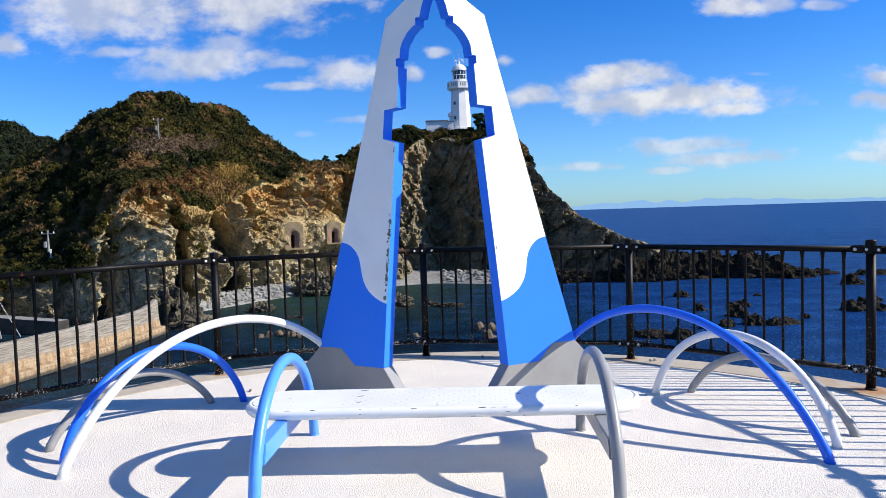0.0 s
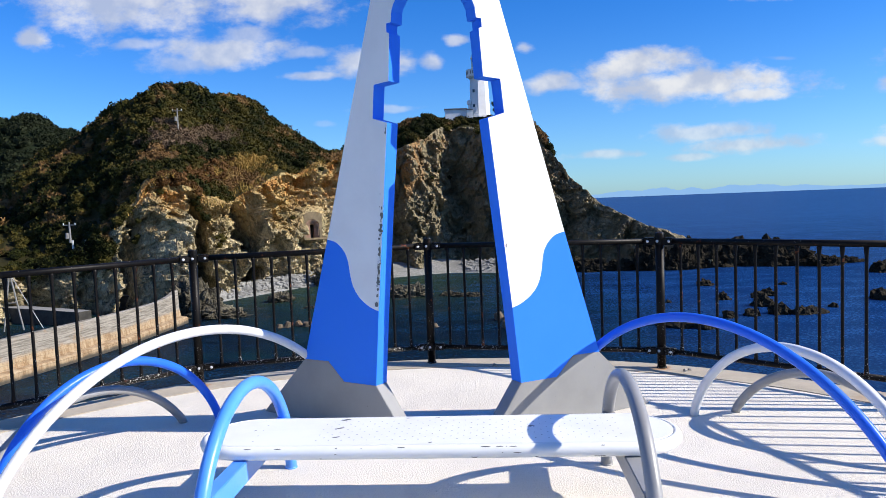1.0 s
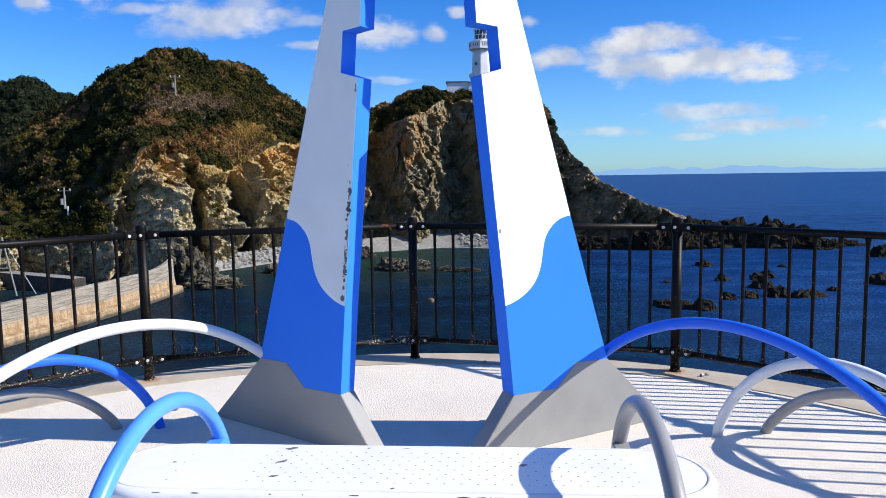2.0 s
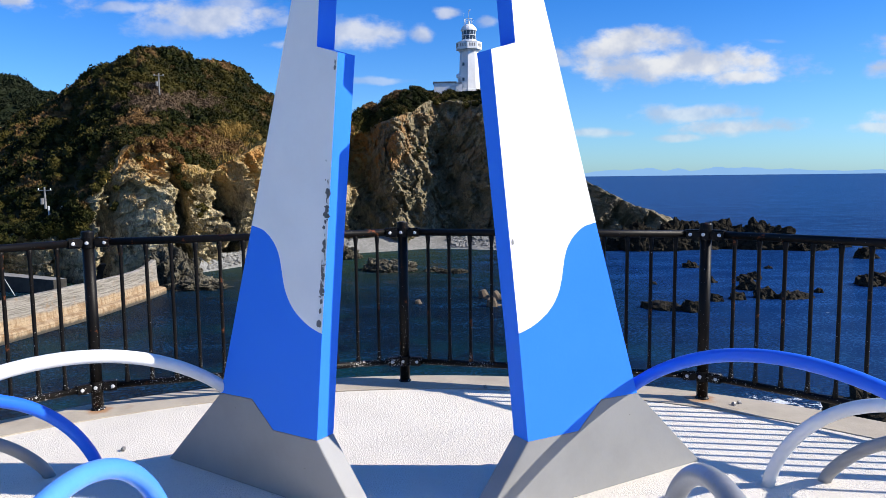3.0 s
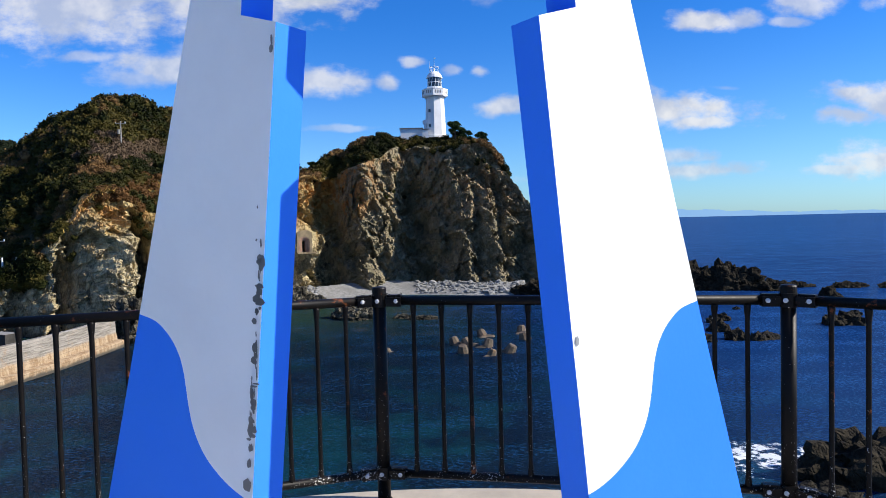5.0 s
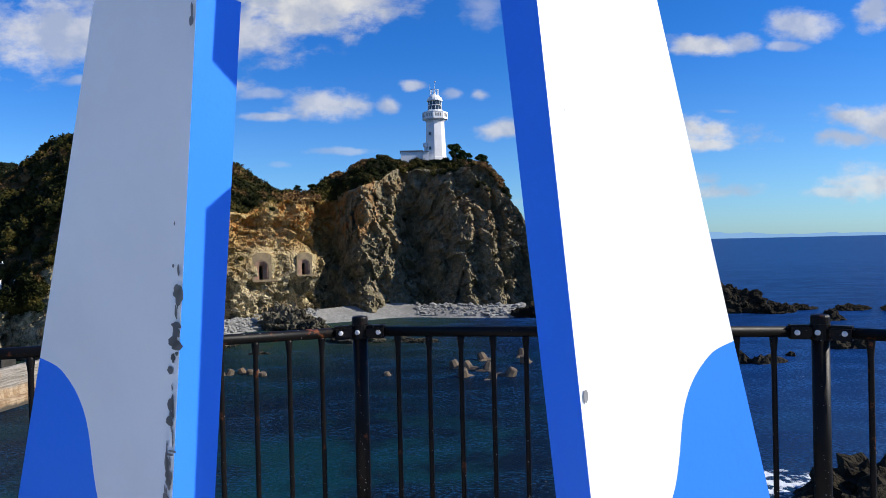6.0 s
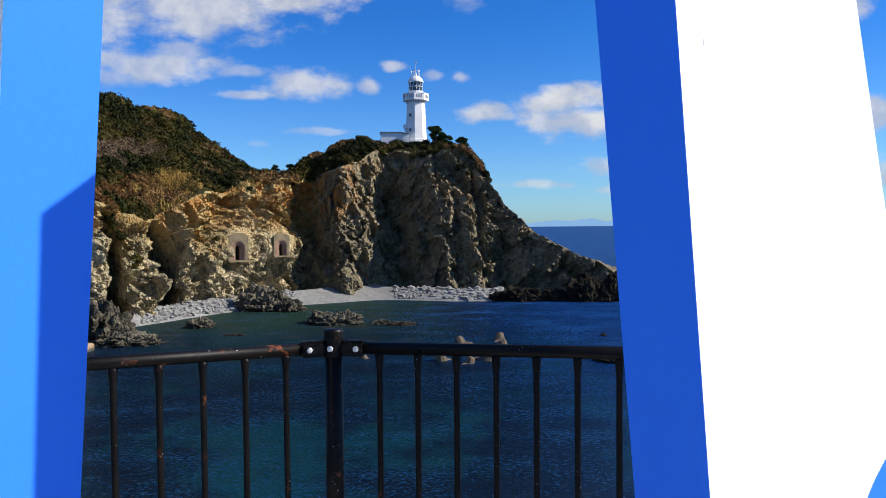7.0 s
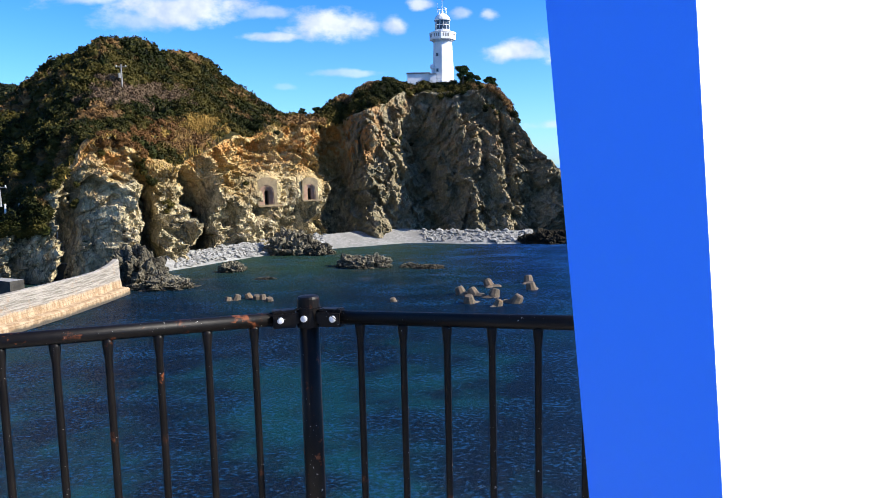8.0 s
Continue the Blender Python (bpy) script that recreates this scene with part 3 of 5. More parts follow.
def shore(u, v):
    """The smooth land: v 0 to 1 up the cliff, 1 to 2 up the hill, past 2 down behind it."""
    foot, brow, crest = along(FOOT, u), along(BROW, u), along(CREST, u)
    foot.z = -15.5
    if v < 1:
        p = foot.lerp(brow, v)
        p.z = -15.5 + (brow.z + 15.5) * (v ** 0.82)
        return p
    if v < 2:
        f = v - 1
        p = brow.lerp(crest, f)
        p.z = brow.z + (crest.z - brow.z) * math.sin(f * math.pi / 2) ** 1.05
        return p
    f = v - 2
    return Vector((crest.x - 6 * f, crest.y + 60 * f, crest.z - 34 * f * f - 4 * f))


def crag(p):
    """Broken rock relief: buttresses and gullies, bedding, blocks and small ledges."""
    q = Vector((p.x * 0.055, p.y * 0.055, p.z * 0.035 + p.x * 0.012))
    big = noise.ridged_multi_fractal(q, 0.95, 2.1, 3, 1.0, 2.0) - 1.0
    mid = noise.ridged_multi_fractal(Vector((p.x * 0.16 + p.z * 0.09, p.y * 0.16, p.z * 0.105)), 0.85, 2.2, 4, 1.0, 2.0) - 1.0
    warp = noise.noise_vector(p * 0.13) * 2.2
    q = Vector((0.82 * p.x + 0.4 * p.y + 0.35 * p.z, 0.75 * p.y - 0.4 * p.x + 0.3 * p.z, 0.7 * p.z - 0.42 * p.x)) + warp
    slabs = noise.cell(q * 0.24) * 1.5 + noise.cell(q * 0.52 + Vector((9, 4, 2))) * 0.9 + noise.cell(q * 1.05 + Vector((3, 8, 1))) * 0.45
    lumps = noise.voronoi(Vector((p.x * 0.20 + 0.1 * p.z, p.y * 0.2, p.z * 0.16)))[0]
    small = noise.fractal(Vector((p.x * 0.9, p.y * 0.9, p.z * 0.7)), 0.6, 2.2, 4)
    return 3.6 * big + 2.2 * mid + 1.0 * slabs + 1.8 * (lumps[1] - lumps[0]) - 2.9 + 0.6 * small


# Buttresses (out) and gullies (in) along the cliff: station, half width, metres
FOLDS = [(5.0, 0.5, 2.2), (6.8, 0.42, 2.2), (8.3, 0.4, 1.0), (11.75, 0.3, -6.0), (13.1, 0.3, 2.2), (14.3, 0.45, -4.0), (16.3, 0.22, -1.6), (17.2, 0.18, -2.5), (18.2, 0.4, -2.5), (19.4, 0.5, 1.5), (3.4, 0.4, -3.0), (4.2, 0.35, 1.5)]


def fold(u, v):
    bend = 0.55 * (v - 0.5) + 0.25 * noise.noise(Vector((u * 1.3, v * 4, 7)))
    weight = math.sin(math.pi * min(1.0, 0.12 + 0.88 * v)) ** 0.5 if v < 1 else 0
    return weight * sum(a * math.exp(-(((u + bend * 0.5) - c) / w) ** 2) for c, w, a in FOLDS)


# Bays between the buttresses: the stations where each begins and ends, and its depth; the far side comes forward again
BAYS = [(2.9, 3.6, 6.0), (4.68, 5.5, 15.0), (6.35, 7.12, 12.0)]


def bay(u, v):
    depth = 0.0
    for lo, hi, most in BAYS:
        shift = 0.22 * (v - 0.5) + 0.10 * noise.noise(Vector((lo, v * 5, 2)))
        f = (u - lo - shift) / (hi - lo)
        if 0 < f < 1:
            depth += most * min(1.0, f / 0.08) * (1 - f)
    return depth * (1.0 if v < 0.55 else max(0.1, 1 - 2.0 * (v - 0.55)))


PORTALS = [(9.10, -1.7, 1.0), (10.52, -1.5, 0.86)]


def settle(p):
    """Lowers the land above the tide line a little, more the farther off it lies."""
    p.z -= 0.0042 * (p.y + 2.0) * max(0.0, min(1.0, (p.z + 12.5) / 9.0))
    return p


def land_point(u, v):
    return settle(raw_land(u, v))


def raw_land(u, v):
    p = shore(u, v)
    if v <= 1.0:
        side = max(0.0, min(1.0, (12.8 - u) / 1.8))
        out = Vector((0.15 + 0.60 * side, -1.0 + 0.40 * side, 0.10))
        calm, dent = 1.0, 0.0
        for pu, pz, size in PORTALS:
            gap = math.hypot((u - pu) * 5.2, p.z - pz - 0.6)
            if abs(u - pu) * 6.4 < 1.2 * size and -2.3 * size < p.z - pz < 1.45 * size:
                dent = 3.4
            calm = min(calm, max(0.0, min(1.0, (gap - 2.3) / 1.8)))
        ease = min(1.0, (1.06 - v) * 5) * 0.75 + 0.25
        back = Vector((p.x, p.y + 2.0, 0.0)).normalized() * bay(u, v)
        return p + back + out.normalized() * (crag(p) * ease * calm + fold(u, v) - dent)
    f = max(0.0, min(1.0, v - 1))
    swell = 16 * f * f * (1 - f) * (1 - f)
    spur = 5.5 * math.exp(-((u - 5.2) / 0.9) ** 2) - 3.0 * math.exp(-((u - 8.2) / 1.0) ** 2)
    lump = noise.fractal(p * 0.085, 0.7, 2.0, 4)
    drop = 3.2 * f * max(0.0, min(1.0, (11.6 - u) / 1.5))
    return p + Vector((0, -0.3, 1)) * (lump * 2.0 - 0.7 + swell * spur) - Vector((0, 0, drop))


COLS, RISE = 640, [k / 110 for k in range(110)] + [1 + k / 46 for k in range(46)] + [2 + k / 8 for k in range(9)]
verts = [land_point((len(FOOT) - 1) * i / COLS, v) for i in range(COLS + 1) for v in RISE]
nv = len(RISE)
grid = np.arange((COLS + 1) * nv).reshape(COLS + 1, nv)
faces = np.stack([grid[:-1, :-1], grid[1:, :-1], grid[1:, 1:], grid[:-1, 1:]], -1).reshape(-1, 4)
headland = from_arrays("ground_headland", verts, faces, [CLIFF, SOIL])
level = np.tile((np.array(RISE[:-1]) > 1.04).astype(np.int32), COLS).reshape(COLS, -1)
level[int(COLS * 17.3 / (len(FOOT) - 1)):] = 0
headland.data.polygons.foreach_set("material_index", level.ravel())
tagged(headland, "craggy grey and ochre sea cliff below a scrubby hill", "cliff", kind="structure")

bm = bmesh.new()
rows = []
for k in range(40):
    f = k / 39
    x = -290 + 130 * f
    z = 4 + 51 * math.sin(math.pi * (0.18 + 0.82 * f)) ** 0.8 + 3 * noise.fractal(Vector((f * 9, 1, 2)), 0.8, 2, 4)
    rows.append([bm.verts.new((x + 30 * (1 - s), 300 + 70 * s, -16 + (z + 16) * math.sin(s * math.pi / 2) + 2 * noise.noise(Vector((f * 12, s * 9, 4)))))
                 for s in (j / 12 for j in range(13))] + [bm.verts.new((x, 460, -16))])
for p, q in zip(rows, rows[1:]):
    for j in range(len(p) - 1):
        bm.faces.new((p[j], q[j], q[j + 1], p[j + 1]))
for v in bm.verts:
    v.co.z -= 1.8
tagged(mesh_object("ground_far_hill", bm, FARWOOD, smooth=True), "dark wooded hill behind the headland", "hill", kind="structure")


# ---- scrub, reeds and trees ----
def clump(seed, leaves, leaf, radius=(1.0, 1.0, 0.8), core=True):
    """One bush of radius about 1: a lumpy core with many small leaf sprays round it."""
    rnd = np.random.RandomState(seed)
    verts, tris = [], []
    if core:
        bm = bmesh.new()
        bmesh.ops.create_icosphere(bm, subdivisions=2, radius=0.74)
        for v in bm.verts:
            v.co *= 1 + 0.35 * noise.noise(v.co * 2.2 + Vector((seed, 0, 0)))
            v.co = Vector([c * r for c, r in zip(v.co, radius)])
        bm.verts.index_update()
        verts += [tuple(v.co) for v in bm.verts]
        tris += [[v.index for v in f.verts] for f in bm.faces]
        bm.free()
    for k in range(leaves):
        d = rnd.normal(size=3)
        d /= np.linalg.norm(d)
        d[2] = abs(d[2]) if k % 4 else d[2]
        lump = 0.78 + 0.3 * noise.noise(Vector(d * 2.4) + Vector((seed * 3.1, 0, 0))) + rnd.uniform(0, 0.22)
        c = d * np.array(radius) * lump
        a, b = rnd.normal(size=3), rnd.normal(size=3)
        a, b = a / np.linalg.norm(a) * leaf, b / np.linalg.norm(b) * leaf
        n = len(verts)
        verts += [tuple(c - a), tuple(c + a * 0.8 - b * 0.3), tuple(c + b)]
        tris.append([n, n + 1, n + 2])
    return np.array(verts), np.array(tris)


def scatter(name, kinds, spots, mat, label, category):
    """Many bushes as one object. spots: rows of (x, y, z, size, turn, kind)."""
    vs, fs, base = [], [], 0
    for x, y, z, size, turn, k in spots:
        v, f = kinds[int(k) % len(kinds)]
        c, s = math.cos(turn), math.sin(turn)
        r = np.array([[c, -s, 0], [s, c, 0], [0, 0, 1]])
        vs.append(v @ r.T * size + (x, y, z))
        fs.append(f + base)
        base += len(v)
    ob = from_arrays(name, np.concatenate(vs), np.concatenate(fs), mat)
    return tagged(ob, label, category, kind="stuff")


rng = random.Random(5)
BUSHES = [clump(k, 150, 0.20) for k in range(5)]


SLOPE = [(land_point(i * 0.1, 1 + j * 0.02), i * 0.1, 1 + j * 0.02) for i in range(120) for j in range(50)]


def on_slope(tx, tz):
    """The place on the hill seen from the deck along (tx, 1, tz)."""
    best = min(SLOPE, key=lambda s: (s[0].x / (s[0].y + 2) - tx) ** 2 + ((s[0].z - 1.5) / (s[0].y + 2) - tz + 0.0042) ** 2)
    return best


POLE_SPOT = on_slope(-0.406, 0.1180)[0]
# Openings in the scrub, with half sizes in metres: dry reeds, bare pinkish brush, rusty brush
REED_SPOT, BRUSH_SPOT, RUSTY_SPOT = (on_slope(*a) for a in ((-0.3066, 0.0682), (-0.3812, 0.1108), (-0.3637, 0.0564)))
OPENINGS = [(REED_SPOT[0], 4.2, 3.2), (BRUSH_SPOT[0], 7.0, 2.4), (RUSTY_SPOT[0], 2.2, 3.0)]
spots = []
for k in range(4600):
    u, v = rng.uniform(0, 12.2), 1.0 + rng.random() ** 1.15 * 1.06
    if u > 3.4 and v < (1.03 if u < 6.5 else 1.07) or u > 8 and v < 1.12 and rng.random() < 0.6:
        continue
    p = land_point(u, v)
    if any(((p.x - q.x) / a) ** 2 + ((p.z - q.z) / b) ** 2 < rng.uniform(0.0, 1.2) for q, a, b in OPENINGS):
        continue
    near_pole = abs(p.x - POLE_SPOT.x) < 1.2 and -6 < p.y - POLE_SPOT.y < 1.5
    size = 0.45 if near_pole else (rng.uniform(0.6, 1.3) if rng.random() < 0.7 else rng.uniform(1.2, 1.9)) * (1.1 if v > 1.2 else 0.75)
    spots.append((p.x, p.y, p.z + 0.25 * size, size, rng.uniform(0, 6.3), k))
for k in range(900):
    u = rng.uniform(11.6, 17.6)
    v = 1.02 + rng.random() * 1.0
    p = land_point(u, v)
    size = rng.uniform(0.4, 1.05) if u > 13.2 else rng.uniform(0.6, 1.3)
    spots.append((p.x, p.y, p.z + 0.2 * size, size, rng.uniform(0, 6.3), k))
for k in range(420):
    u, v = rng.uniform(0.5, 17), rng.uniform(0.55, 0.99)
    if noise.noise(Vector((u * 1.6, v * 5, 3))) < 0.30:
        continue
    p = land_point(u, v)
    size = rng.uniform(0.35, 0.9)
    spots.append((p.x, p.y - 0.2, p.z, size, rng.uniform(0, 6.3), k))
for k in range(520):
    u, v = rng.uniform(0.0, 2.7), rng.uniform(0.5, 1.0)
    p = land_point(u, v)
    if p.z > -6.0:
        size = rng.uniform(0.7, 1.5)
        spots.append((p.x, p.y - 0.2, p.z, size, rng.uniform(0, 6.3), k))
scatter("hillside_scrub", BUSHES, spots, SCRUB, "dense evergreen scrub with brown winter thickets", "scrub")


def reeds(name, spot, size, count, tall, seed, mat, label):
    """Thin stalks standing on the slope round a spot (point, u, v)."""
    rnd = random.Random(seed)
    vs, fs = [], []
    while len(fs) < count:
        p = land_point(spot[1] + rnd.gauss(0, size[0]), max(1.0, spot[2] + rnd.gauss(0, size[1])))
        for k in range(3):
            x, y = p.x + rnd.uniform(-0.5, 0.5), p.y + rnd.uniform(-0.5, 0.5)
            h, w, lean = rnd.uniform(0.4, 1.0) * tall, rnd.uniform(0.04, 0.11), rnd.uniform(-0.6, 0.6)
            n, a = len(vs), rnd.uniform(-1.4, 0.5)
            dx, dy = w * math.sin(a), w * math.cos(a)
            vs += [(x - dx, y - dy, p.z - 0.3), (x + dx, y + dy, p.z - 0.3), (x + lean, y + rnd.uniform(-0.5, 0.3), p.z + h)]
            fs.append((n, n + 1, n + 2))
    tagged(from_arrays(name, vs, fs, mat), label, "reeds", kind="stuff")


far_spots = []
for k in range(900):
    f, t = rng.random(), rng.uniform(0.15, 1.02)
    x = -290 + 130 * f
    z = 4 + 51 * math.sin(math.pi * (0.18 + 0.82 * f)) ** 0.8 + 3 * noise.fractal(Vector((f * 9, 1, 2)), 0.8, 2, 4)
    z = -16 + (z + 16) * math.sin(min(1.0, t) * math.pi / 2)
    far_spots.append((x + 30 * (1 - t), 300 + 70 * t - 1, z - 1.8, rng.uniform(2.0, 4.2), rng.uniform(0, 6.3), k))
scatter("far_hill_woods", BUSHES, far_spots, FARWOOD, "dark evergreen woods on the farther hill", "woods")
reeds("dry_reeds", REED_SPOT, (0.36, 0.045), 3600, 1.35, 3, STRAW, "stand of dry yellow reeds on the slope")


def thicket(name, spot, half, count, sizes, mat, label):
    """Low bushes of one kind filling an opening of the scrub."""
    rows = []
    while len(rows) < count:
        p = land_point(spot[1] + rng.uniform(-1.6, 1.6), max(1.0, spot[2] + rng.uniform(-0.25, 0.25)))
        if ((p.x - spot[0].x) / half[0]) ** 2 + ((p.z - spot[0].z) / half[1]) ** 2 < rng.uniform(0.5, 1.9):
            size = rng.uniform(*sizes)
            rows.append((p.x, p.y, p.z + 0.2 * size, size, rng.uniform(0, 6.3), len(rows)))
    scatter(name, THIN, rows, mat, label, "scrub")


THIN = [clump(40 + k, 90, 0.26, (1.0, 1.0, 0.9)) for k in range(4)]
thicket("bare_brush", BRUSH_SPOT, (7.0, 2.4), 420, (0.5, 1.1), BRUSH, "leafless pinkish brown brush on the slope")
thicket("rusty_brush", RUSTY_SPOT, (2.2, 3.0), 220, (0.4, 0.9), RUSTY, "rusty brown winter bracken on the slope")
thicket("reed_bed", REED_SPOT, (4.2, 3.2), 180, (0.3, 0.7), STRAW, "low dry yellow grass among the reeds")
reeds("brow_grass", (None, 10.0, 1.02), (1.3, 0.03), 900, 0.7, 4, STRAW, "dry grass along the brow of the cliff")
reeds("cliff_grass", (None, 5.2, 1.03), (1.1, 0.03), 700, 0.65, 6, STRAW, "dry grass along the brow of the cliff")

PINES = [clump(20 + k, 260, 0.24, (1.0, 1.0, 0.62)) for k in range(2)]


def pine_tree(x, y, z, height, seed):
    rnd = random.Random(seed)
    tree = thing("pine_tree", "dark wind-shaped pine on the cliff top", "tree", "cliff pines")
    tree.location = (x, y, z)
    bm = bmesh.new()
    trunk = [(0, 0, -0.6), (0.1, 0, height * 0.3), (0.3, 0.05, height * 0.65), (0.35, 0.1, height * 0.95)]
    add_tube(bm, trunk, [0.22, 0.17, 0.11, 0.04], 8)
    vs, fs, base = [], [], 0
    for k in range(9):
        f = 0.35 + 0.62 * k / 8
        a, reach = rnd.uniform(0, 6.3), height * rnd.uniform(0.22, 0.42) * (1.25 - f * 0.75)
        root = Vector((0.3 * f, 0.05, height * f * 0.92))
        tip = root + Vector((math.cos(a) * reach, math.sin(a) * reach, height * 0.06))
        add_tube(bm, [root, root.lerp(tip, 0.5) + Vector((0, 0, -0.1)), tip], [0.07, 0.05, 0.02], 6)
        v, t = PINES[k % 2]
        size = height * rnd.uniform(0.17, 0.25)
        vs.append(v * size + np.array(tip) + (0, 0, 0.1))
        fs.append(t + base)
        base += len(v)
    part("trunk", bm, BARK, tree)
    from_arrays("crown", np.concatenate(vs), np.concatenate(fs), PINE, tree)


for x, y, z, h, s in [(8.9, 160, 20.2, 4.4, 1), (11.2, 159, 19.5, 3.0, 2), (14.6, 158.5, 18.4, 3.4, 3), (-24.6, 166, 14.0, 2.6, 4), (-28.5, 169, 14.6, 2.2, 5)]:
    pine_tree(x, y, z - 0.8, h, s)


# ---- beach, reef rocks and wave blocks ----
BEACH = [(-41, 103, 2.0), (-36, 113, 4.0), (-30, 124, 5.0), (-24, 131, 6.5), (-17, 139, 9.5), (-10, 143, 10.0), (-4, 144, 7.0), (2, 141, 4.5), (12, 136, 3.0), (21, 135, 2.0)]
bm = bmesh.new()
rows = []
for k in range(121):
    u = (len(BEACH) - 1) * k / 120
    c = along(BEACH, u)
    row = []
    for j in range(9):
        f = j / 8
        y = c.y - c.z * (1 - f) * 0.9 + 5.0 * f
        wob = noise.fractal(Vector((c.x * 0.12, y * 0.2, 0)), 0.8, 2, 4)
        row.append(bm.verts.new((c.x, y + wob * 1.2, -13.6 + 2.6 * f ** 0.8 + 0.25 * wob)))
    rows.append(row)
for p, q in zip(rows, rows[1:]):
    for j in range(8):
        bm.faces.new((p[j], q[j], q[j + 1], p[j + 1]))
tagged(mesh_object("ground_beach", bm, GRAVEL, smooth=True), "pale grey gravel beach at the cliff foot", "beach", kind="structure")


def rock_mesh(name, size, seed, detail=4, sharp=1.0, stuff=None):
    bm = bmesh.new()
    bmesh.ops.create_icosphere(bm, subdivisions=detail, radius=1)
    for v in bm.verts:
        d = v.co.copy()
        q = d * 1.5 + Vector((seed * 7.3, seed * 1.7, 0))
        blocks = noise.voronoi(q * 1.6)[0]
        r = 0.74 + 0.34 * sharp * noise.ridged_multi_fractal(q, 0.9, 2.1, 4, 1.0, 2.0) * 0.6 + 0.45 * sharp * (blocks[1] - blocks[0]) + 0.10 * noise.fractal(q * 4, 0.7, 2, 3)
        w = Vector((0.8 * q.x + 0.5 * q.z, 0.9 * q.y - 0.4 * q.x, 0.85 * q.z - 0.35 * q.y)) + 0.35 * noise.noise_vector(q * 1.3)
        r += sharp * (0.17 * noise.cell(w * 1.7) + 0.10 * noise.cell(w * 3.9)) - 0.10
        v.co = Vector((d.x * size[0], d.y * size[1], d.z * size[2])) * r
    me = bpy.data.meshes.new(name)
    bm.to_mesh(me)
    bm.free()
    me.materials.append(stuff or BOULDER)
    return me


def rock(name, x, y, z, size, seed, label, detail=4, turn=0.0, stuff=None, sharp=1.0):
    ob = new(name, rock_mesh(name, size, seed, detail, sharp, stuff))
    ob.matrix_world = pose(x, y, z, 0, 0, turn)
    return tagged(ob, label, "rock", "reef rocks")


for x, y, size, seed in [(-23.5, 125.5, (5.2, 3.2, 4.4), 1), (-18.5, 123.5, (2.6, 2.2, 2.2), 2), (-11.5, 107.5, (2.6, 2.4, 2.0), 3), (-8.6, 105.5, (4.0, 2.2, 2.0), 4),
                         (0.5, 103, (2.6, 1.4, 0.75), 5), (-2.6, 105, (1.6, 1.0, 0.8), 6), (-28.8, 104.5, (2.2, 1.8, 1.6), 7), (-22, 96, (1.8, 0.9, 0.35), 8),
                         (-38.5, 93.5, (4.5, 4.5, 5.5), 9), (-33.5, 90, (4.2, 2.6, 1.6), 10), (24, 134.5, (4.6, 3.0, 2.8), 11), (20, 135.5, (2.4, 2.0, 1.8), 12),
                         (36, 133, (4.2, 3.0, 5.4), 13), (41, 132, (3.4, 2.6, 4.2), 14), (30, 134, (3.0, 2.4, 2.6), 15)]:
    rock("reef_rock", x, y, SEA_Z - 0.1, size, seed, "dark jagged rock standing in the shallow water", 5, 0.0, SHORE_ROCK if seed < 11 else BOULDER, 0.75)
for x, y, size, seed, turn in [(45, 134.5, (6.4, 3.6, 6.3), 21, 8), (53, 135.5, (7.0, 3.8, 6.2), 22, -6), (60, 133.5, (7.4, 3.6, 5.7), 23, -12), (67, 130.0, (4.6, 2.6, 2.6), 24, 5), (73, 134, (5.0, 2.0, 1.6), 25, 0),
                               (82, 131, (4.2, 2.0, 1.7), 26, 0), (90, 129, (4.0, 2.0, 1.9), 27, 10)]:
    rock("reef_rock", x, y, SEA_Z - 0.4, size, seed, "long black reef rising from the sea off the cape", 5, turn, BOULDER, 0.62)
for k, (x, y, r) in enumerate([(38.6, 110.2, 1.1), (35.9, 94.4, 1.0), (27.9, 93.0, 0.5), (43.0, 97.0, 1.1), (41.0, 95.0, 1.0), (38.6, 87.9, 1.4), (34.4, 80.6, 1.0), (38.0, 81.2, 1.3),
                               (40.1, 80.4, 1.0), (42.0, 81.7, 1.5), (26.6, 73.4, 1.2), (24.0, 74.9, 1.7), (72.5, 120.7, 1.9), (55.3, 90.2, 1.6), (57.5, 90.5, 1.5), (46.2, 84.8, 0.6), (31.4, 79.7, 0.9), (63, 98, 0.9), (50, 108, 0.6)]):
    rock("reef_rock", x * 0.966, y * 0.966, SEA_Z - 0.15, (r * (1.5 if k in (9, 11, 14) else 1.05), r, r * (0.55 if k in (9, 11) else 1.0)), 40 + k, "small dark rock breaking the sea surface", 3, k * 47)
for x, y, size, seed in [(24.5, 35.0, (4.0, 2.6, 2.4), 61), (28.0, 36.5, (3.0, 2.4, 1.6), 62), (20.0, 32.0, (2.0, 1.6, 0.8), 63)]:
    rock("reef_rock", x, y, SEA_Z - 0.2, size, seed, "black wave-washed rock below the lookout with foam round it", 4)

rnd = random.Random(12)
vs, fs, base = [], [], 0
stone = bmesh.new()
bmesh.ops.create_icosphere(stone, subdivisions=1, radius=1)
stone.verts.index_update()
sv, sf = np.array([v.co[:] for v in stone.verts]), np.array([[v.index for v in f.verts] for f in stone.faces])
stone.free()
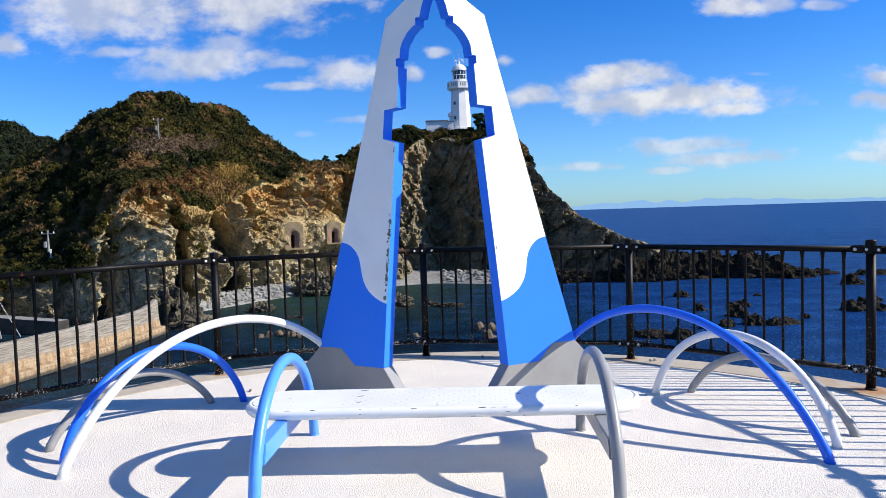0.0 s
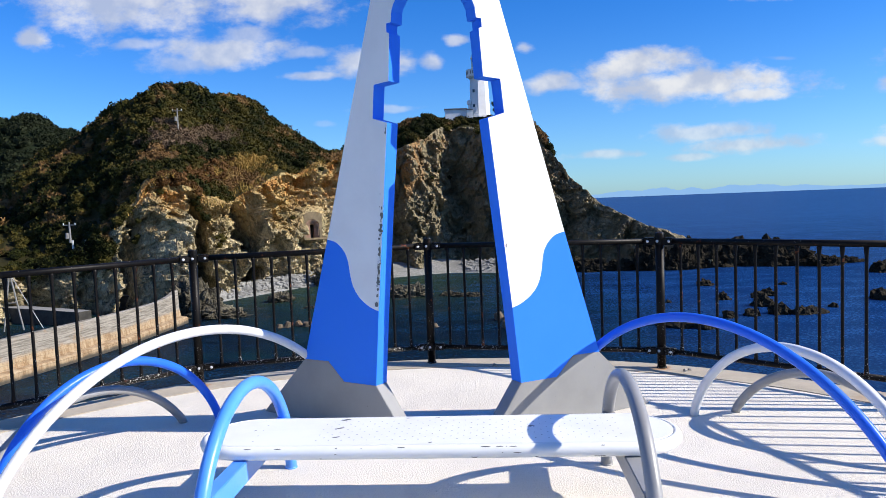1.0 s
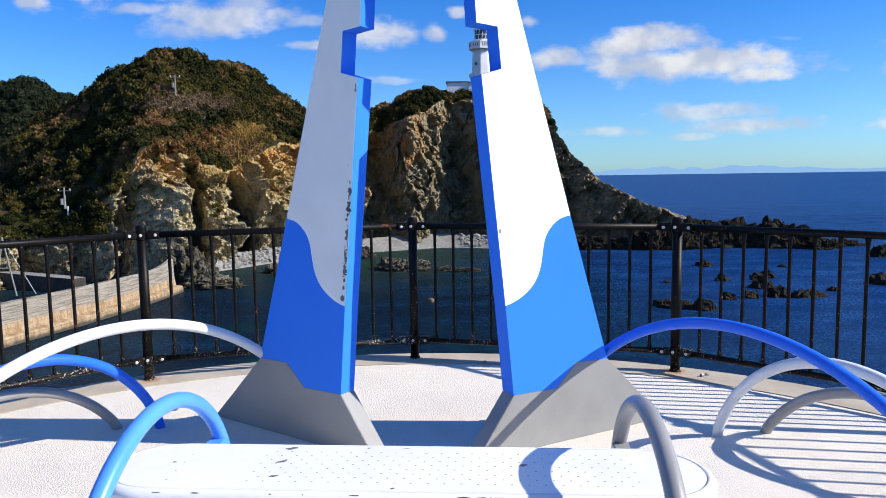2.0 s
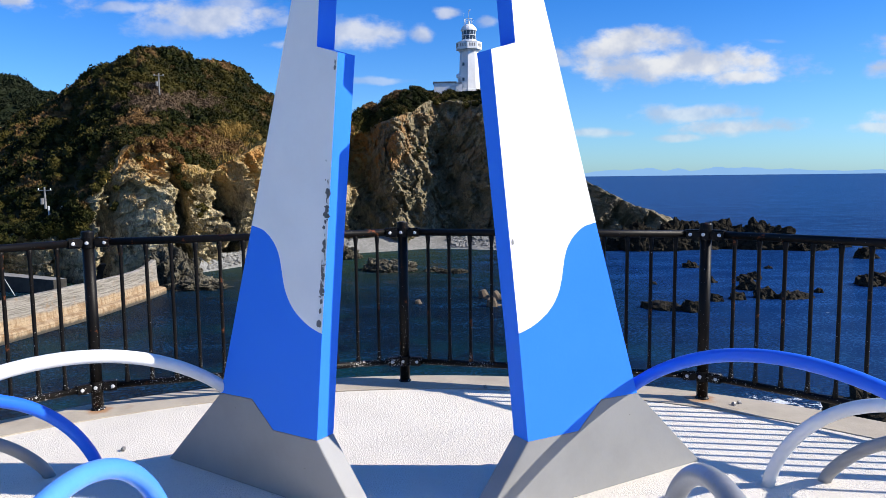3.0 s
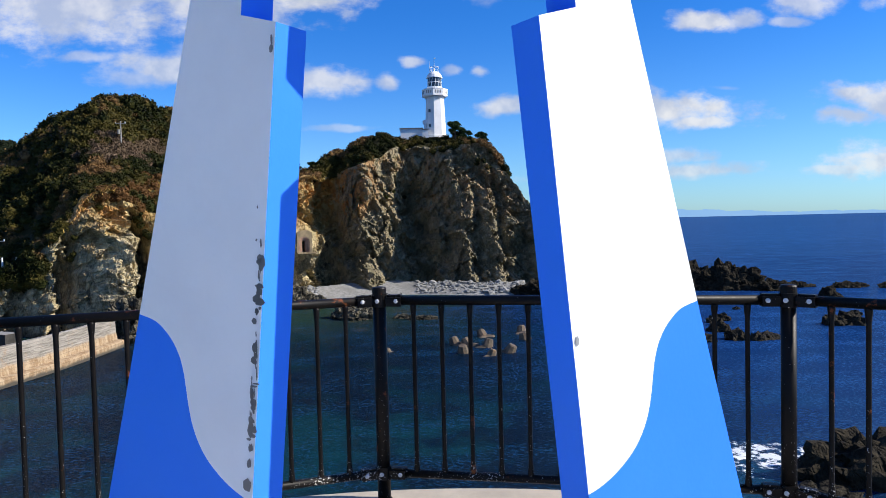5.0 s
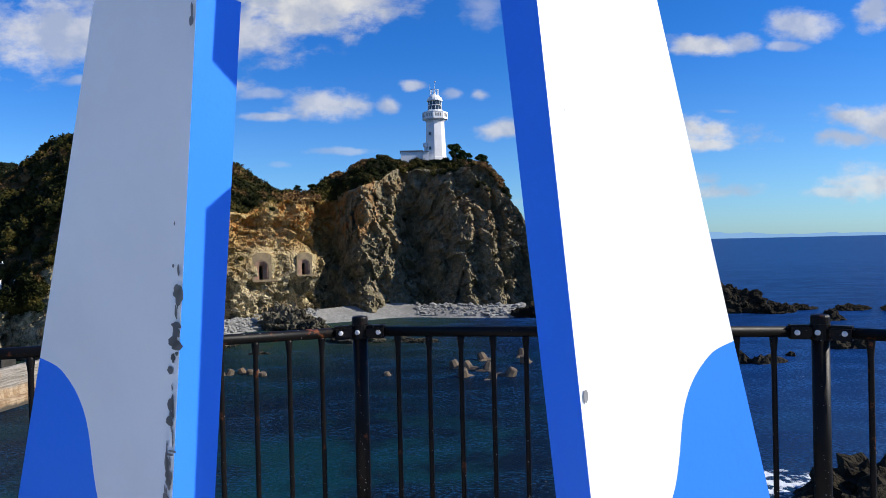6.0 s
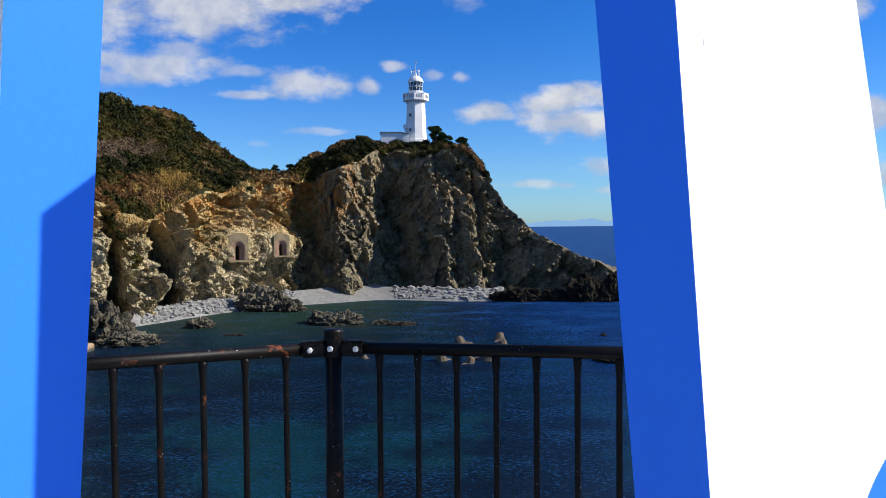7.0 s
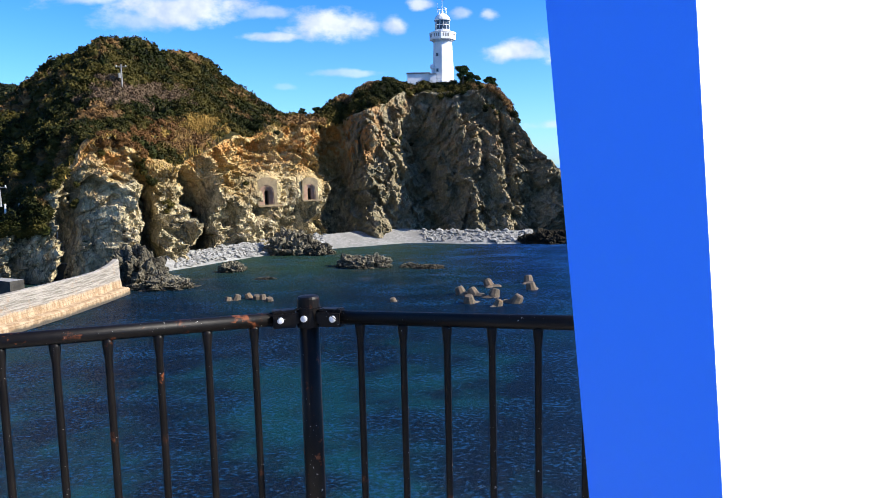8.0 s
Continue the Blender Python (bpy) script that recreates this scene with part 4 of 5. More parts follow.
for k in range(1300):
    u = rnd.choice([rnd.uniform(0.6, 3.6), rnd.uniform(0.6, 3.6), rnd.uniform(0.6, 3.6), rnd.uniform(6.6, 9.0)])
    c = along(BEACH, u)
    f = rnd.uniform(0.25, 1.0)
    size = rnd.uniform(0.12, 0.5) * (1.7 if rnd.random() < 0.12 else 0.8)
    wob = np.array([[rnd.uniform(0.6, 1.3) for _ in range(3)] for _ in range(len(sv))])
    vs.append(sv * wob * size * (1.2, 1.0, 0.7) + (c.x, c.y - c.z * (1 - f) * 0.9 + 5 * f, -13.5 + 2.6 * f ** 0.8))
    fs.append(sf + base)
    base += len(sv)
tagged(from_arrays("beach_boulders", np.concatenate(vs), np.concatenate(fs), GRAVEL), "pale tumbled boulders along the tide line", "boulders", kind="stuff")


def wave_block():
    """A four-legged concrete wave breaker."""
    bm = bmesh.new()
    for d in (Vector((0, 0, 1)), Vector((0.94, 0, -0.33)), Vector((-0.47, 0.82, -0.33)), Vector((-0.47, -0.82, -0.33))):
        add_tube(bm, [(0, 0, 0), d * 0.4, d * 1.10, d * 1.22], [0.66, 0.60, 0.46, 0.36], 9)
    me = bpy.data.meshes.new("wave_block")
    bm.to_mesh(me)
    bm.free()
    me.materials.append(BLOCK)
    return me


BLOCK_MESH = wave_block()
for k, (x, y) in enumerate([(8.2, 88.0), (7.8, 80.5), (4.4, 82.8), (5.9, 81.9), (4.9, 77.2), (7.7, 75.2), (9.8, 76.7), (13.3, 90.0), (13.1, 85.1), (-20.9, 83.3), (-20.1, 82.7),
                            (-23.4, 82.1), (-22.6, 82.5), (-19.3, 82.6), (-18.3, 81.5), (-3.6, 79.2)]):
    ob = new("wave_block", BLOCK_MESH)
    ob.matrix_world = pose(x * 0.972, y * 0.972, SEA_Z - (0.38 if k < 9 else 0.35 + 0.12 * (k % 3)), (k * 83) % 50 - 25, (k * 131) % 44 - 22, (k * 67) % 360) @ Matrix.Scale((1.12 if k < 9 else 0.85) * (0.8 if k in (5, 15) else 1), 4)
    tagged(ob, "stained concrete wave-breaking block half sunk in the sea", "wave breaker", "wave blocks")

# ---- breakwater and quay ----
WALL = [(-37.4, 86.0), (-37.8, 78.0), (-38.6, 70.0), (-40.5, 60.0), (-44.5, 44.0), (-52.0, 28.0)]
bm = bmesh.new()
rows = []
for k in range(61):
    c = along(WALL, (len(WALL) - 1) * k / 60)
    lift = 0.9 * max(0.0, 1 - k / 9.0) ** 1.5
    top = -9.5 + lift + 0.35 * min(1.0, k / 60)
    section = [(1.1, -15), (1.1, -12.3), (0.95, -12.15), (0.25, -12.05), (0.2, -11.9), (0.05, -10.9), (0.0, top - 0.12), (-0.12, top), (-0.62, top), (-0.72, top - 0.1), (-0.76, -10.9), (-2.6, -11.0), (-2.7, -15)]
    rows.append([bm.verts.new((c.x + dx, c.y + 0.15 * dx, z + 0.05 * noise.noise(Vector((k * 0.6, z, dx))))) for dx, z in section])
for p, q in zip(rows, rows[1:]):
    for j in range(len(p) - 1):
        bm.faces.new((p[j], p[j + 1], q[j + 1], q[j]))
bm.faces.new(rows[0][::-1])
bm.faces.new(rows[-1])
bmesh.ops.recalc_face_normals(bm, faces=bm.faces)
tagged(mesh_object("breakwater", bm, BREAKWATER), "weathered stained concrete breakwater with a stepped toe", "breakwater", kind="structure")
quay = boxed((-92, 99, -15), (-50, 104, -10.6), 0.1)
# Lower sides coloured dark for the shadow and water under the quay edge
for f in quay.faces:
    if f.normal.z < 0.5 and f.calc_center_median().z < -11:
        f.material_index = 1
tagged(mesh_object("quay", quay, [QUAY, DARK_CONCRETE]), "grey concrete quay behind the breakwater", "quay", kind="structure")
bm = bmesh.new()
a = [(-70, 93, -10.6), (-51, 86.5, -11.2), (-50.2, 88.2, -11.2), (-69, 95, -10.6)]
lower = [bm.verts.new((x, y, -15)) for x, y, z in a]
upper = [bm.verts.new(p) for p in a]
bm.faces.new(upper)
# Jetty sides get the same painted shadow and water tone
for k in range(4):
    bm.faces.new((lower[k], lower[(k + 1) % 4], upper[(k + 1) % 4], upper[k])).material_index = 1
tagged(mesh_object("slipway_arm", bm, [QUAY, DARK_CONCRETE]), "narrow grey concrete jetty arm in the harbour", "jetty", kind="structure")

# ---- old arched portals in the cliff ----
def portal(u, z, size):
    foot, brow = along(FOOT, u), along(BROW, u)
    v = ((z + 15.5) / (brow.z + 15.5)) ** (1 / 0.82)
    p = foot.lerp(brow, v)
    ob = thing("cliff_portal", "weathered concrete arch portal with stepped rings set in the cliff", "portal", "cliff portals")
    ob.matrix_world = pose(p.x, p.y - 1.0, settle(Vector((p.x, p.y, z))).z, -4, 0, 20) @ Matrix.Scale(size, 4)

    def arch(w, h, n=10):
        return [(-w, -2.1)] + [(w * math.cos(math.pi * (1 - k / n)), h - w + w * math.sin(math.pi * (1 - k / n))) for k in range(n + 1)] + [(w, -2.1)]

    def ring(outer, inner, y0, y1):
        bm = bmesh.new()
        loops = [[bm.verts.new((x, y, zz)) for x, zz in pts] for pts, y in ((outer, y0), (inner, y0), (inner, y1), (outer, y1))]
        for a, b in zip(loops, loops[1:] + loops[:1]):
            for k in range(len(a) - 1):
                bm.faces.new((a[k], a[k + 1], b[k + 1], b[k]))
        bmesh.ops.recalc_face_normals(bm, faces=bm.faces)
        return bm

    n = 10
    block = [(-1.70, -2.3)] + [(-1.5 + 3.3 * k / n, 2.2 + 0.5 * min(1, 4 * min(k, n - k) / n)) for k in range(n + 1)] + [(1.75, -2.3)]
    part("facade", ring(block, arch(1.25, 1.35), -0.25, 2.4), PORTAL, ob)
    part("sill", boxed((-1.6, -0.55, -2.5), (2.6, 0.6, -2.1), 0.05), PORTAL, ob)
    for k in range(4):
        w = 1.25 - 0.22 * k
        part("arch_ring", ring(arch(w, 1.35 - 0.22 * k), arch(w - 0.22, 1.13 - 0.22 * k), 0.15 * k - 0.16, 2.4), RINGS_OLD, ob)
    # Flat sheet whose dark colour stands in for the shade inside the tunnel
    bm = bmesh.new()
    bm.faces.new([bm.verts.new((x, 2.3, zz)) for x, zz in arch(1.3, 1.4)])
    part("tunnel_shade", bm, DARK_CONCRETE, ob, "sheet painted dark as the tunnel's shade")


for u, z, size in PORTALS:
    portal(u, z, size * 1.04)


# ---- lighthouse and its building ----
def lighthouse(x, y, z):
    ob = thing("lighthouse", "white octagonal lighthouse with gallery and domed lantern", "lighthouse")
    ob.location = (x, y, z)
    turn = math.pi / 8 + 0.25
    part("tower", lathe([(2.75, -1.5), (2.70, 0.4), (2.45, 0.5), (2.12, 8.6), (2.12, 9.3)], 8, turn), TOWER, ob)
    for k in range(24):
        a = turn + 2 * math.pi * k / 24
        bm = bmesh.new()
        add_box(bm, (1.9, -0.11, 8.75), (2.62, 0.11, 9.35))
        for v in bm.verts:
            if v.co.z < 9 and v.co.x > 2.3:
                v.co.x = 2.05
        bmesh.ops.rotate(bm, verts=bm.verts, matrix=Matrix.Rotation(a, 3, "Z"))
        part("corbel", bm, TOWER, ob)
    part("gallery", lathe([(2.95, 9.35), (2.98, 9.5), (2.98, 10.75), (3.05, 10.8), (3.05, 11.0), (2.8, 11.0), (2.8, 10.4)], 8, turn), TOWER, ob)
    for k in range(8):
        a = turn + 2 * math.pi * (k + 0.5) / 8
        for j in (-1, 0, 1):
            bm = boxed((2.72, j * 0.55 - 0.12, 9.9), (2.80, j * 0.55 + 0.12, 10.6))
            bmesh.ops.rotate(bm, verts=bm.verts, matrix=Matrix.Rotation(a, 3, "Z"))
            part("gallery_recess", bm, QUAY, ob)
    part("lantern_base", lathe([(1.75, 10.4), (1.75, 11.6)], 16), TOWER, ob)
    glass = part("lantern_glass", lathe([(1.55, 11.6), (1.55, 13.7)], 16), GLASS, ob, "dark glazed lantern room")
    for k in range(12):
        a = 2 * math.pi * k / 12
        part("glazing_bar", tube([(1.6 * math.cos(a), 1.6 * math.sin(a), 11.6), (1.6 * math.cos(a + 0.2), 1.6 * math.sin(a + 0.2), 13.7)], 0.05, 6), TOWER, glass)
    part("lantern_ring", lathe([(1.66, 12.55), (1.66, 12.68)], 16), TOWER, glass)
    part("dome", lathe([(1.85, 13.65), (1.85, 13.85), (1.65, 14.35), (1.25, 14.85), (0.7, 15.15), (0.3, 15.25), (0.25, 15.6), (0.32, 15.75), (0.1, 15.95)], 16), TOWER, ob, smooth=False)
    for k in range(8):
        a = 2 * math.pi * k / 8
        part("dome_rail_post", tube([(0.9 * math.cos(a), 0.9 * math.sin(a), 15.0), (1.0 * math.cos(a), 1.0 * math.sin(a), 16.3)], 0.05, 6), TOWER, ob)
    part("dome_rail", tube([(1.0 * math.cos(k * math.pi / 8), 1.0 * math.sin(k * math.pi / 8), 16.3) for k in range(17)], 0.05, 6), TOWER, ob)
    part("lightning_rod", tube([(0, 0, 15.8), (0, 0, 18.4)], [0.08, 0.03], 6), STEEL, ob)
    part("aerial", tube([(-1.1, 0, 15.2), (-1.1, 0, 17.8)], 0.03, 6), STEEL, ob)
    part("weather_vane", boxed((0.0, -0.06, 18.1), (0.35, 0.06, 18.45), 0.03), TOWER, ob)
    for zz in (2.2, 5.6):
        bm = boxed((2.2, -0.22, zz), (2.42, 0.22, zz + 0.7))
        bmesh.ops.rotate(bm, verts=bm.verts, matrix=Matrix.Rotation(-2.2, 3, "Z"))
        part("window", bm, GLASS, ob)


lighthouse(4.8, 165, 21.05)


def keeper_house(x, y, z):
    ob = thing("keeper_house", "low white building with a dark flat roof edge beside the lighthouse", "house")
    ob.location = (x, y, z)
    part("wall", boxed((-3.1, -1.6, -1.5), (1.9, 2.5, 2.35), 0.03), TOWER, ob)
    part("wing", boxed((1.9, -1.9, -1.5), (3.3, 2.0, 2.1), 0.03), TOWER, ob)
    part("roof", boxed((-3.3, -1.8, 2.35), (2.1, 2.7, 2.58), 0.03), PEEL, ob, "dark roof slab")
    part("wing_roof", boxed((1.8, -2.05, 2.1), (3.4, 2.1, 2.3), 0.03), PEEL, ob)
    part("tank_leg", tube([(2.6, 0, 2.2), (2.6, 0, 3.5)], 0.25, 10), TOWER, ob)
    part("tank", lathe([(0.35, 0), (0.55, 0.15), (0.55, 0.75), (0.35, 1.0), (0.1, 1.05)], 12), TOWER, ob, "small white roof dome").location = (2.6, 0, 3.5)


keeper_house(-0.25, 164, 20.45)


def utility_pole(x, y, z, height, arms):
    ob = thing("utility_pole", "pale concrete utility pole with cross-arms on the hillside", "utility pole", "utility poles")
    ob.location = (x, y, z)
    part("pole", tube([(0, 0, -1), (0, 0, height)], [0.17, 0.11], 8), QUAY, ob)
    for k in range(arms):
        part("crossarm", boxed((-0.9, -0.08, height - 0.5 - 0.7 * k), (0.9, 0.08, height - 0.38 - 0.7 * k)), QUAY, ob)
        for x0 in (-0.8, 0.0, 0.8):
            part("insulator", tube([(x0, 0, height - 0.38 - 0.7 * k), (x0, 0, height - 0.16 - 0.7 * k)], 0.07, 6), TOWER, ob)
    part("transformer", tube([(-0.35, -0.1, height - 2.3), (-0.35, -0.1, height - 1.5)], 0.24, 8), QUAY, ob)


for x, y, z, h, arms in [(POLE_SPOT.x, POLE_SPOT.y, POLE_SPOT.z, 4.9, 1), (-53.9, 91, -1.2, 1.9, 1), (-83.5, 158, 18.5, 3.0, 1), (-72, 150, 16.5, 3.5, 1)]:
    utility_pole(x, y, z, h, arms)

def a_frame(x, y, z):
    ob = thing("derrick", "thin grey steel A-frame derrick on the harbour quay", "derrick")
    ob.location = (x, y, z)
    part("leg", tube([(-1.0, 0, -1.5), (0, 0, 4.6)], 0.08, 8), QUAY, ob)
    part("leg", tube([(0.7, 0.6, -1.5), (0, 0, 4.6)], 0.08, 8), QUAY, ob)
    part("stay", tube([(0, 0, 4.5), (2.2, 1.5, -1.5)], 0.03, 6), STEEL, ob)
    part("tie", tube([(-0.55, 0, 1.4), (0.38, 0.3, 1.4)], 0.05, 6), QUAY, ob)


a_frame(-46.5, 66.0, -8.6)
for x, y, z, h in [(-57.5, 101.5, -4.4, 2.2), (-56.0, 102.0, -4.4, 2.4), (-53.2, 103.0, -4.6, 2.0), (-51.4, 103.4, -4.2, 2.2), (-59.2, 101.0, -4.0, 1.8)]:
    ob = thing("guard_post", "weathered pale timber post on the shore bank", "post", "shore posts")
    ob.location = (x, y, z)
    part("shaft", tube([(0, 0, -3.5), (0.05, 0, h)], 0.13, 7), TOWER, ob)
    part("brace", tube([(0.8, 0, -1.2), (0.05, 0, h * 0.7)], 0.07, 6), QUAY, ob)

# ---- the lookout deck ----
DECK_C, POST_R = Vector((-0.03, -3.02, 0)), 3.94


def disc_ring(r0, r1, z0, z1, sides=144):
    bm = bmesh.new()
    rows = []
    for r, z in ((r0, z1), (r1, z1), (r1, z0), (r0, z0)) if r0 else ((r1, z1), (r1, z0)):
        rows.append([bm.verts.new((DECK_C.x + r * math.cos(a), DECK_C.y + r * math.sin(a), z)) for a in (2 * math.pi * k / sides for k in range(sides))])
    pairs = list(zip(rows, rows[1:])) + ([(rows[-1], rows[0])] if r0 else [])
    for a, b in pairs:
        for k in range(sides):
            bm.faces.new((a[k], a[(k + 1) % sides], b[(k + 1) % sides], b[k]))
    if not r0:
        bm.faces.new(rows[0])
        bm.faces.new(rows[1][::-1])
    bmesh.ops.recalc_face_normals(bm, faces=bm.faces)
    return bm


tagged(mesh_object("floor", disc_ring(0, 3.74, -0.3, 0.0), DECK), "rough white mortar floor of a round lookout deck", "floor", kind="structure")
tagged(mesh_object("kerb", disc_ring(3.743, 4.07, -0.45, 0.006), KERB), "sandy concrete kerb ring round the deck", "kerb", kind="structure")
tagged(mesh_object("deck_pedestal", disc_ring(0, 3.6, -6.0, -0.32, 64), QUAY), "plain concrete drum under the lookout deck", "pedestal", kind="structure")
bm = bmesh.new()
rows = []
for k in range(97):
    a = 2 * math.pi * k / 96
    rows.append([bm.verts.new((DECK_C.x + r * math.cos(a) * (1 + 0.25 * f * noise.noise(Vector((math.cos(a) * 1.5, math.sin(a) * 1.5, f * 2)))),
                               DECK_C.y + r * math.sin(a) * (1 + 0.25 * f * noise.noise(Vector((math.sin(a) * 1.5, 3, f * 2)))),
                               z + 0.5 * f * noise.noise(Vector((math.cos(a) * 4, math.sin(a) * 4, z)))))
                 for f, r, z in ((j / 10, 3.3 + 6.0 * (j / 10) ** 1.4, -0.6 - 13.5 * j / 10) for j in range(11))])
for p, q in zip(rows, rows[1:]):
    for j in range(10):
        bm.faces.new((p[j], q[j], q[j + 1], p[j + 1]))
tagged(mesh_object("ground_outcrop", bm, BOULDER), "dark rock outcrop carrying the lookout deck", "rock", kind="structure")


def pebble(x, y, seed):
    bm = bmesh.new()
    bmesh.ops.create_icosphere(bm, subdivisions=1, radius=0.016)
    for v in bm.verts:
        v.co *= 1 + 0.5 * noise.noise(v.co * 70 + Vector((seed, 0, 0)))
    ob = mesh_object("pebble", bm, PEEL)
    ob.location = (x, y, 0.012)
    tagged(ob, "small dark pebble lying on the deck", "pebble", "pebbles")


for k, (x, y) in enumerate([(2.03, 0.33), (1.98, 0.30), (-1.62, -0.38), (0.42, 0.72)]):
    pebble(x, y, k)


# ---- the railing: panels between posts on a twelve-sided ring ----
def post_at(angle):
    return DECK_C + POST_R * Vector((math.cos(radians(angle)), math.sin(radians(angle)), 0))


PANEL = 2 * POST_R * math.sin(radians(15))


def fence_panel():
    """One panel along +x from its own post at the origin."""
    ob = thing("fence", "dark brown painted steel pipe railing panel with chipped paint", "fence", "railing panels")
    add_post(ob)
    part("top_rail", tube([(0.115, 0, 1.088), (PANEL - 0.115, 0, 1.088)], 0.0245, 16), RAIL, ob, smooth=True)
    part("bottom_rail", tube([(0.115, 0, 0.157), (PANEL - 0.115, 0, 0.157)], 0.0225, 16), RAIL, ob, smooth=True)
    first, step = 0.186, (PANEL - 2 * 0.186) / 11
    me = None
    for k in range(12):
        if me is None:
            bar = part("baluster", tube([(0, 0, 0.165), (0, 0, 0.18), (0, 0, 0.235), (0, 0, 1.0), (0, 0, 1.055), (0, 0, 1.07)], [0.0175, 0.0175, 0.0118, 0.0118, 0.0175, 0.0175], 10), RAIL, ob, smooth=True)
            me = bar.data
        else:
            bar = new("baluster", me)
            bar.parent = ob
        bar.location = (first + k * step, 0, 0)
    for z in (1.088, 0.157):
        for x0, way in ((0.0, 1), (PANEL, -1)):
            bm = bmesh.new()
            add_box(bm, (min(x0 + way * 0.035, x0 + way * 0.135), -0.032, z - 0.031), (max(x0 + way * 0.035, x0 + way * 0.135), 0.032, z + 0.031), 0.012)
            ear = part("bracket", bm, RAIL, ob)
            for side in (-1, 1):
                bm = tube([(x0 + way * 0.100, side * 0.030, z), (x0 + way * 0.100, side * 0.038, z), (x0 + way * 0.100, side * 0.041, z)], [0.0115, 0.0115, 0.006], 10)
                part("bolt", bm, STEEL, ear, "shiny steel bolt head")
    return ob


def add_post(ob):
    post = part("post", tube([(0, 0, -0.02), (0, 0, 1.128)], 0.0355, 20), RAIL, ob, smooth=True)
    part("post_cap", tube([(0, 0, 1.122), (0, 0, 1.152), (0, 0, 1.160), (0, 0, 1.163)], [0.0385, 0.0385, 0.034, 0.018], 20), RAIL, post)
    for z in (1.088, 0.157):
        part("collar", tube([(0, 0, z - 0.034), (0, 0, z + 0.034)], 0.0415, 20), RAIL, post)
        part("bolt", tube([(0, -0.038, z), (0, -0.047, z), (0, -0.05, z)], [0.0115, 0.0115, 0.006], 10), STEEL, post, "shiny steel bolt head")
    part("base_weld", tube([(0, 0, -0.01), (0, 0, 0.012), (0, 0, 0.02)], [0.046, 0.044, 0.037], 20), RAIL, post)
    return post


def panel_pose(angle):
    a, b = post_at(angle), post_at(angle - 30)
    return pose(a.x, a.y, 0, 0, 0, math.degrees(math.atan2(b.y - a.y, b.x - a.x)))


fence = fence_panel()
fence.matrix_world = panel_pose(91.8)
for angle in (181.8, 151.8, 121.8, 61.8, 31.8, 1.8):
    copy_thing(fence, panel_pose(angle))
for k, (angle, side) in enumerate([(91.8, 1), (91.8, -1), (121.8, 1)]):
    base = post_at(angle)
    ob = thing("tie_wire", "thin dark twisted tie wire round the railing bracket", "wire", "tie wires")
    ob.matrix_world = pose(base.x, base.y, 0, 0, 0, angle - 90 - side * 15)
    loop = [(side * (0.03 + 0.115 * f), -0.046 + 0.02 * math.sin(f * 5 + k), 1.118 + 0.010 * math.sin(f * 9 + 2 * k) + 0.008 * (f > 0.9)) for f in (j / 14 for j in range(15))]
    part("strand", tube(loop, 0.0016, 6), RAIL, ob)
    loop = [(side * (0.03 + 0.10 * f), -0.05, 1.128 - 0.05 * f * f) for f in (j / 10 for j in range(11))]
    part("strand", tube(loop, 0.0014, 6), RAIL, ob)
last = thing("fence_post", "dark brown steel end post of the railing", "fence post")
last.matrix_world = pose(*post_at(-28.2)) @ pose(0, 0, 0, 0, 0, 90)
add_post(last)


# ---- the lighthouse-shaped monument ----
RIDGE = {-1: Vector((0.0442, -1.391, 0)), 1: Vector((0.0440, -1.398, 0))}
LEAN, THICK, FLARE = {-1: 33.5, 1: 30.3}, 0.106, {-1: 0.0, 1: 0.004}
INNER = [(0.366, 1.985), (0.481, 2.020), (0.460, 2.226), (0.340, 2.235), (0.320, 2.520), (0.341, 2.528), (0.339, 2.580), (0.304, 2.582), (0.300, 2.615), (0.296, 2.648),
         (0.280, 2.684), (0.258, 2.714), (0.236, 2.742), (0.209, 2.764), (0.184, 2.781), (0.157, 2.792), (0.157, 2.839), (0.121, 2.839), (0.113, 2.862), (0.107, 2.887), (0.098, 2.912), (0.088, 2.938),
         (0.066, 2.99), (0.030, 3.02), (-0.007, 3.03)]
SWELL = [(0.500, 0.806), (0.535, 0.815), (0.580, 0.833), (0.625, 0.860), (0.664, 0.892), (0.694, 0.930), (0.716, 0.975), (0.729, 1.025), (0.737, 1.075), (0.744, 1.115),
         (0.757, 1.155), (0.780, 1.192), (0.812, 1.223), (0.855, 1.249), (0.922, 1.264)]
SWELL = [p for k in range(len(SWELL) - 1) for p in [tuple(along(SWELL, k + j / 4))[:2] for j in range(4)]] + [SWELL[-1]]
STEP = [(0.549, 0.318), (0.828, 0.313), (0.966, 0.439), (1.192, 0.432)]


def mirrored(bm, side):
    for v in bm.verts:
        v.co.x += FLARE[side] * max(0.0, min(1.0, (v.co.x - 0.584 + 0.11 * v.co.z) / 0.15))
    if side < 0:
        for v in bm.verts:
            v.co.x = -v.co.x
        bmesh.ops.reverse_faces(bm, faces=bm.faces)
    bmesh.ops.rotate(bm, verts=bm.verts, matrix=Matrix.Rotation(radians(LEAN[side] * side), 3, "Z"))
    bmesh.ops.translate(bm, verts=bm.verts, vec=RIDGE[side])
    return bm


def blue_reveals(bm, inner):
    """The narrow faces round the cut-out are painted blue."""
    for f in bm.faces:
        c = f.calc_center_median()
        if abs(f.normal.y) < 0.5 and inner(c):
            f.material_index = 1


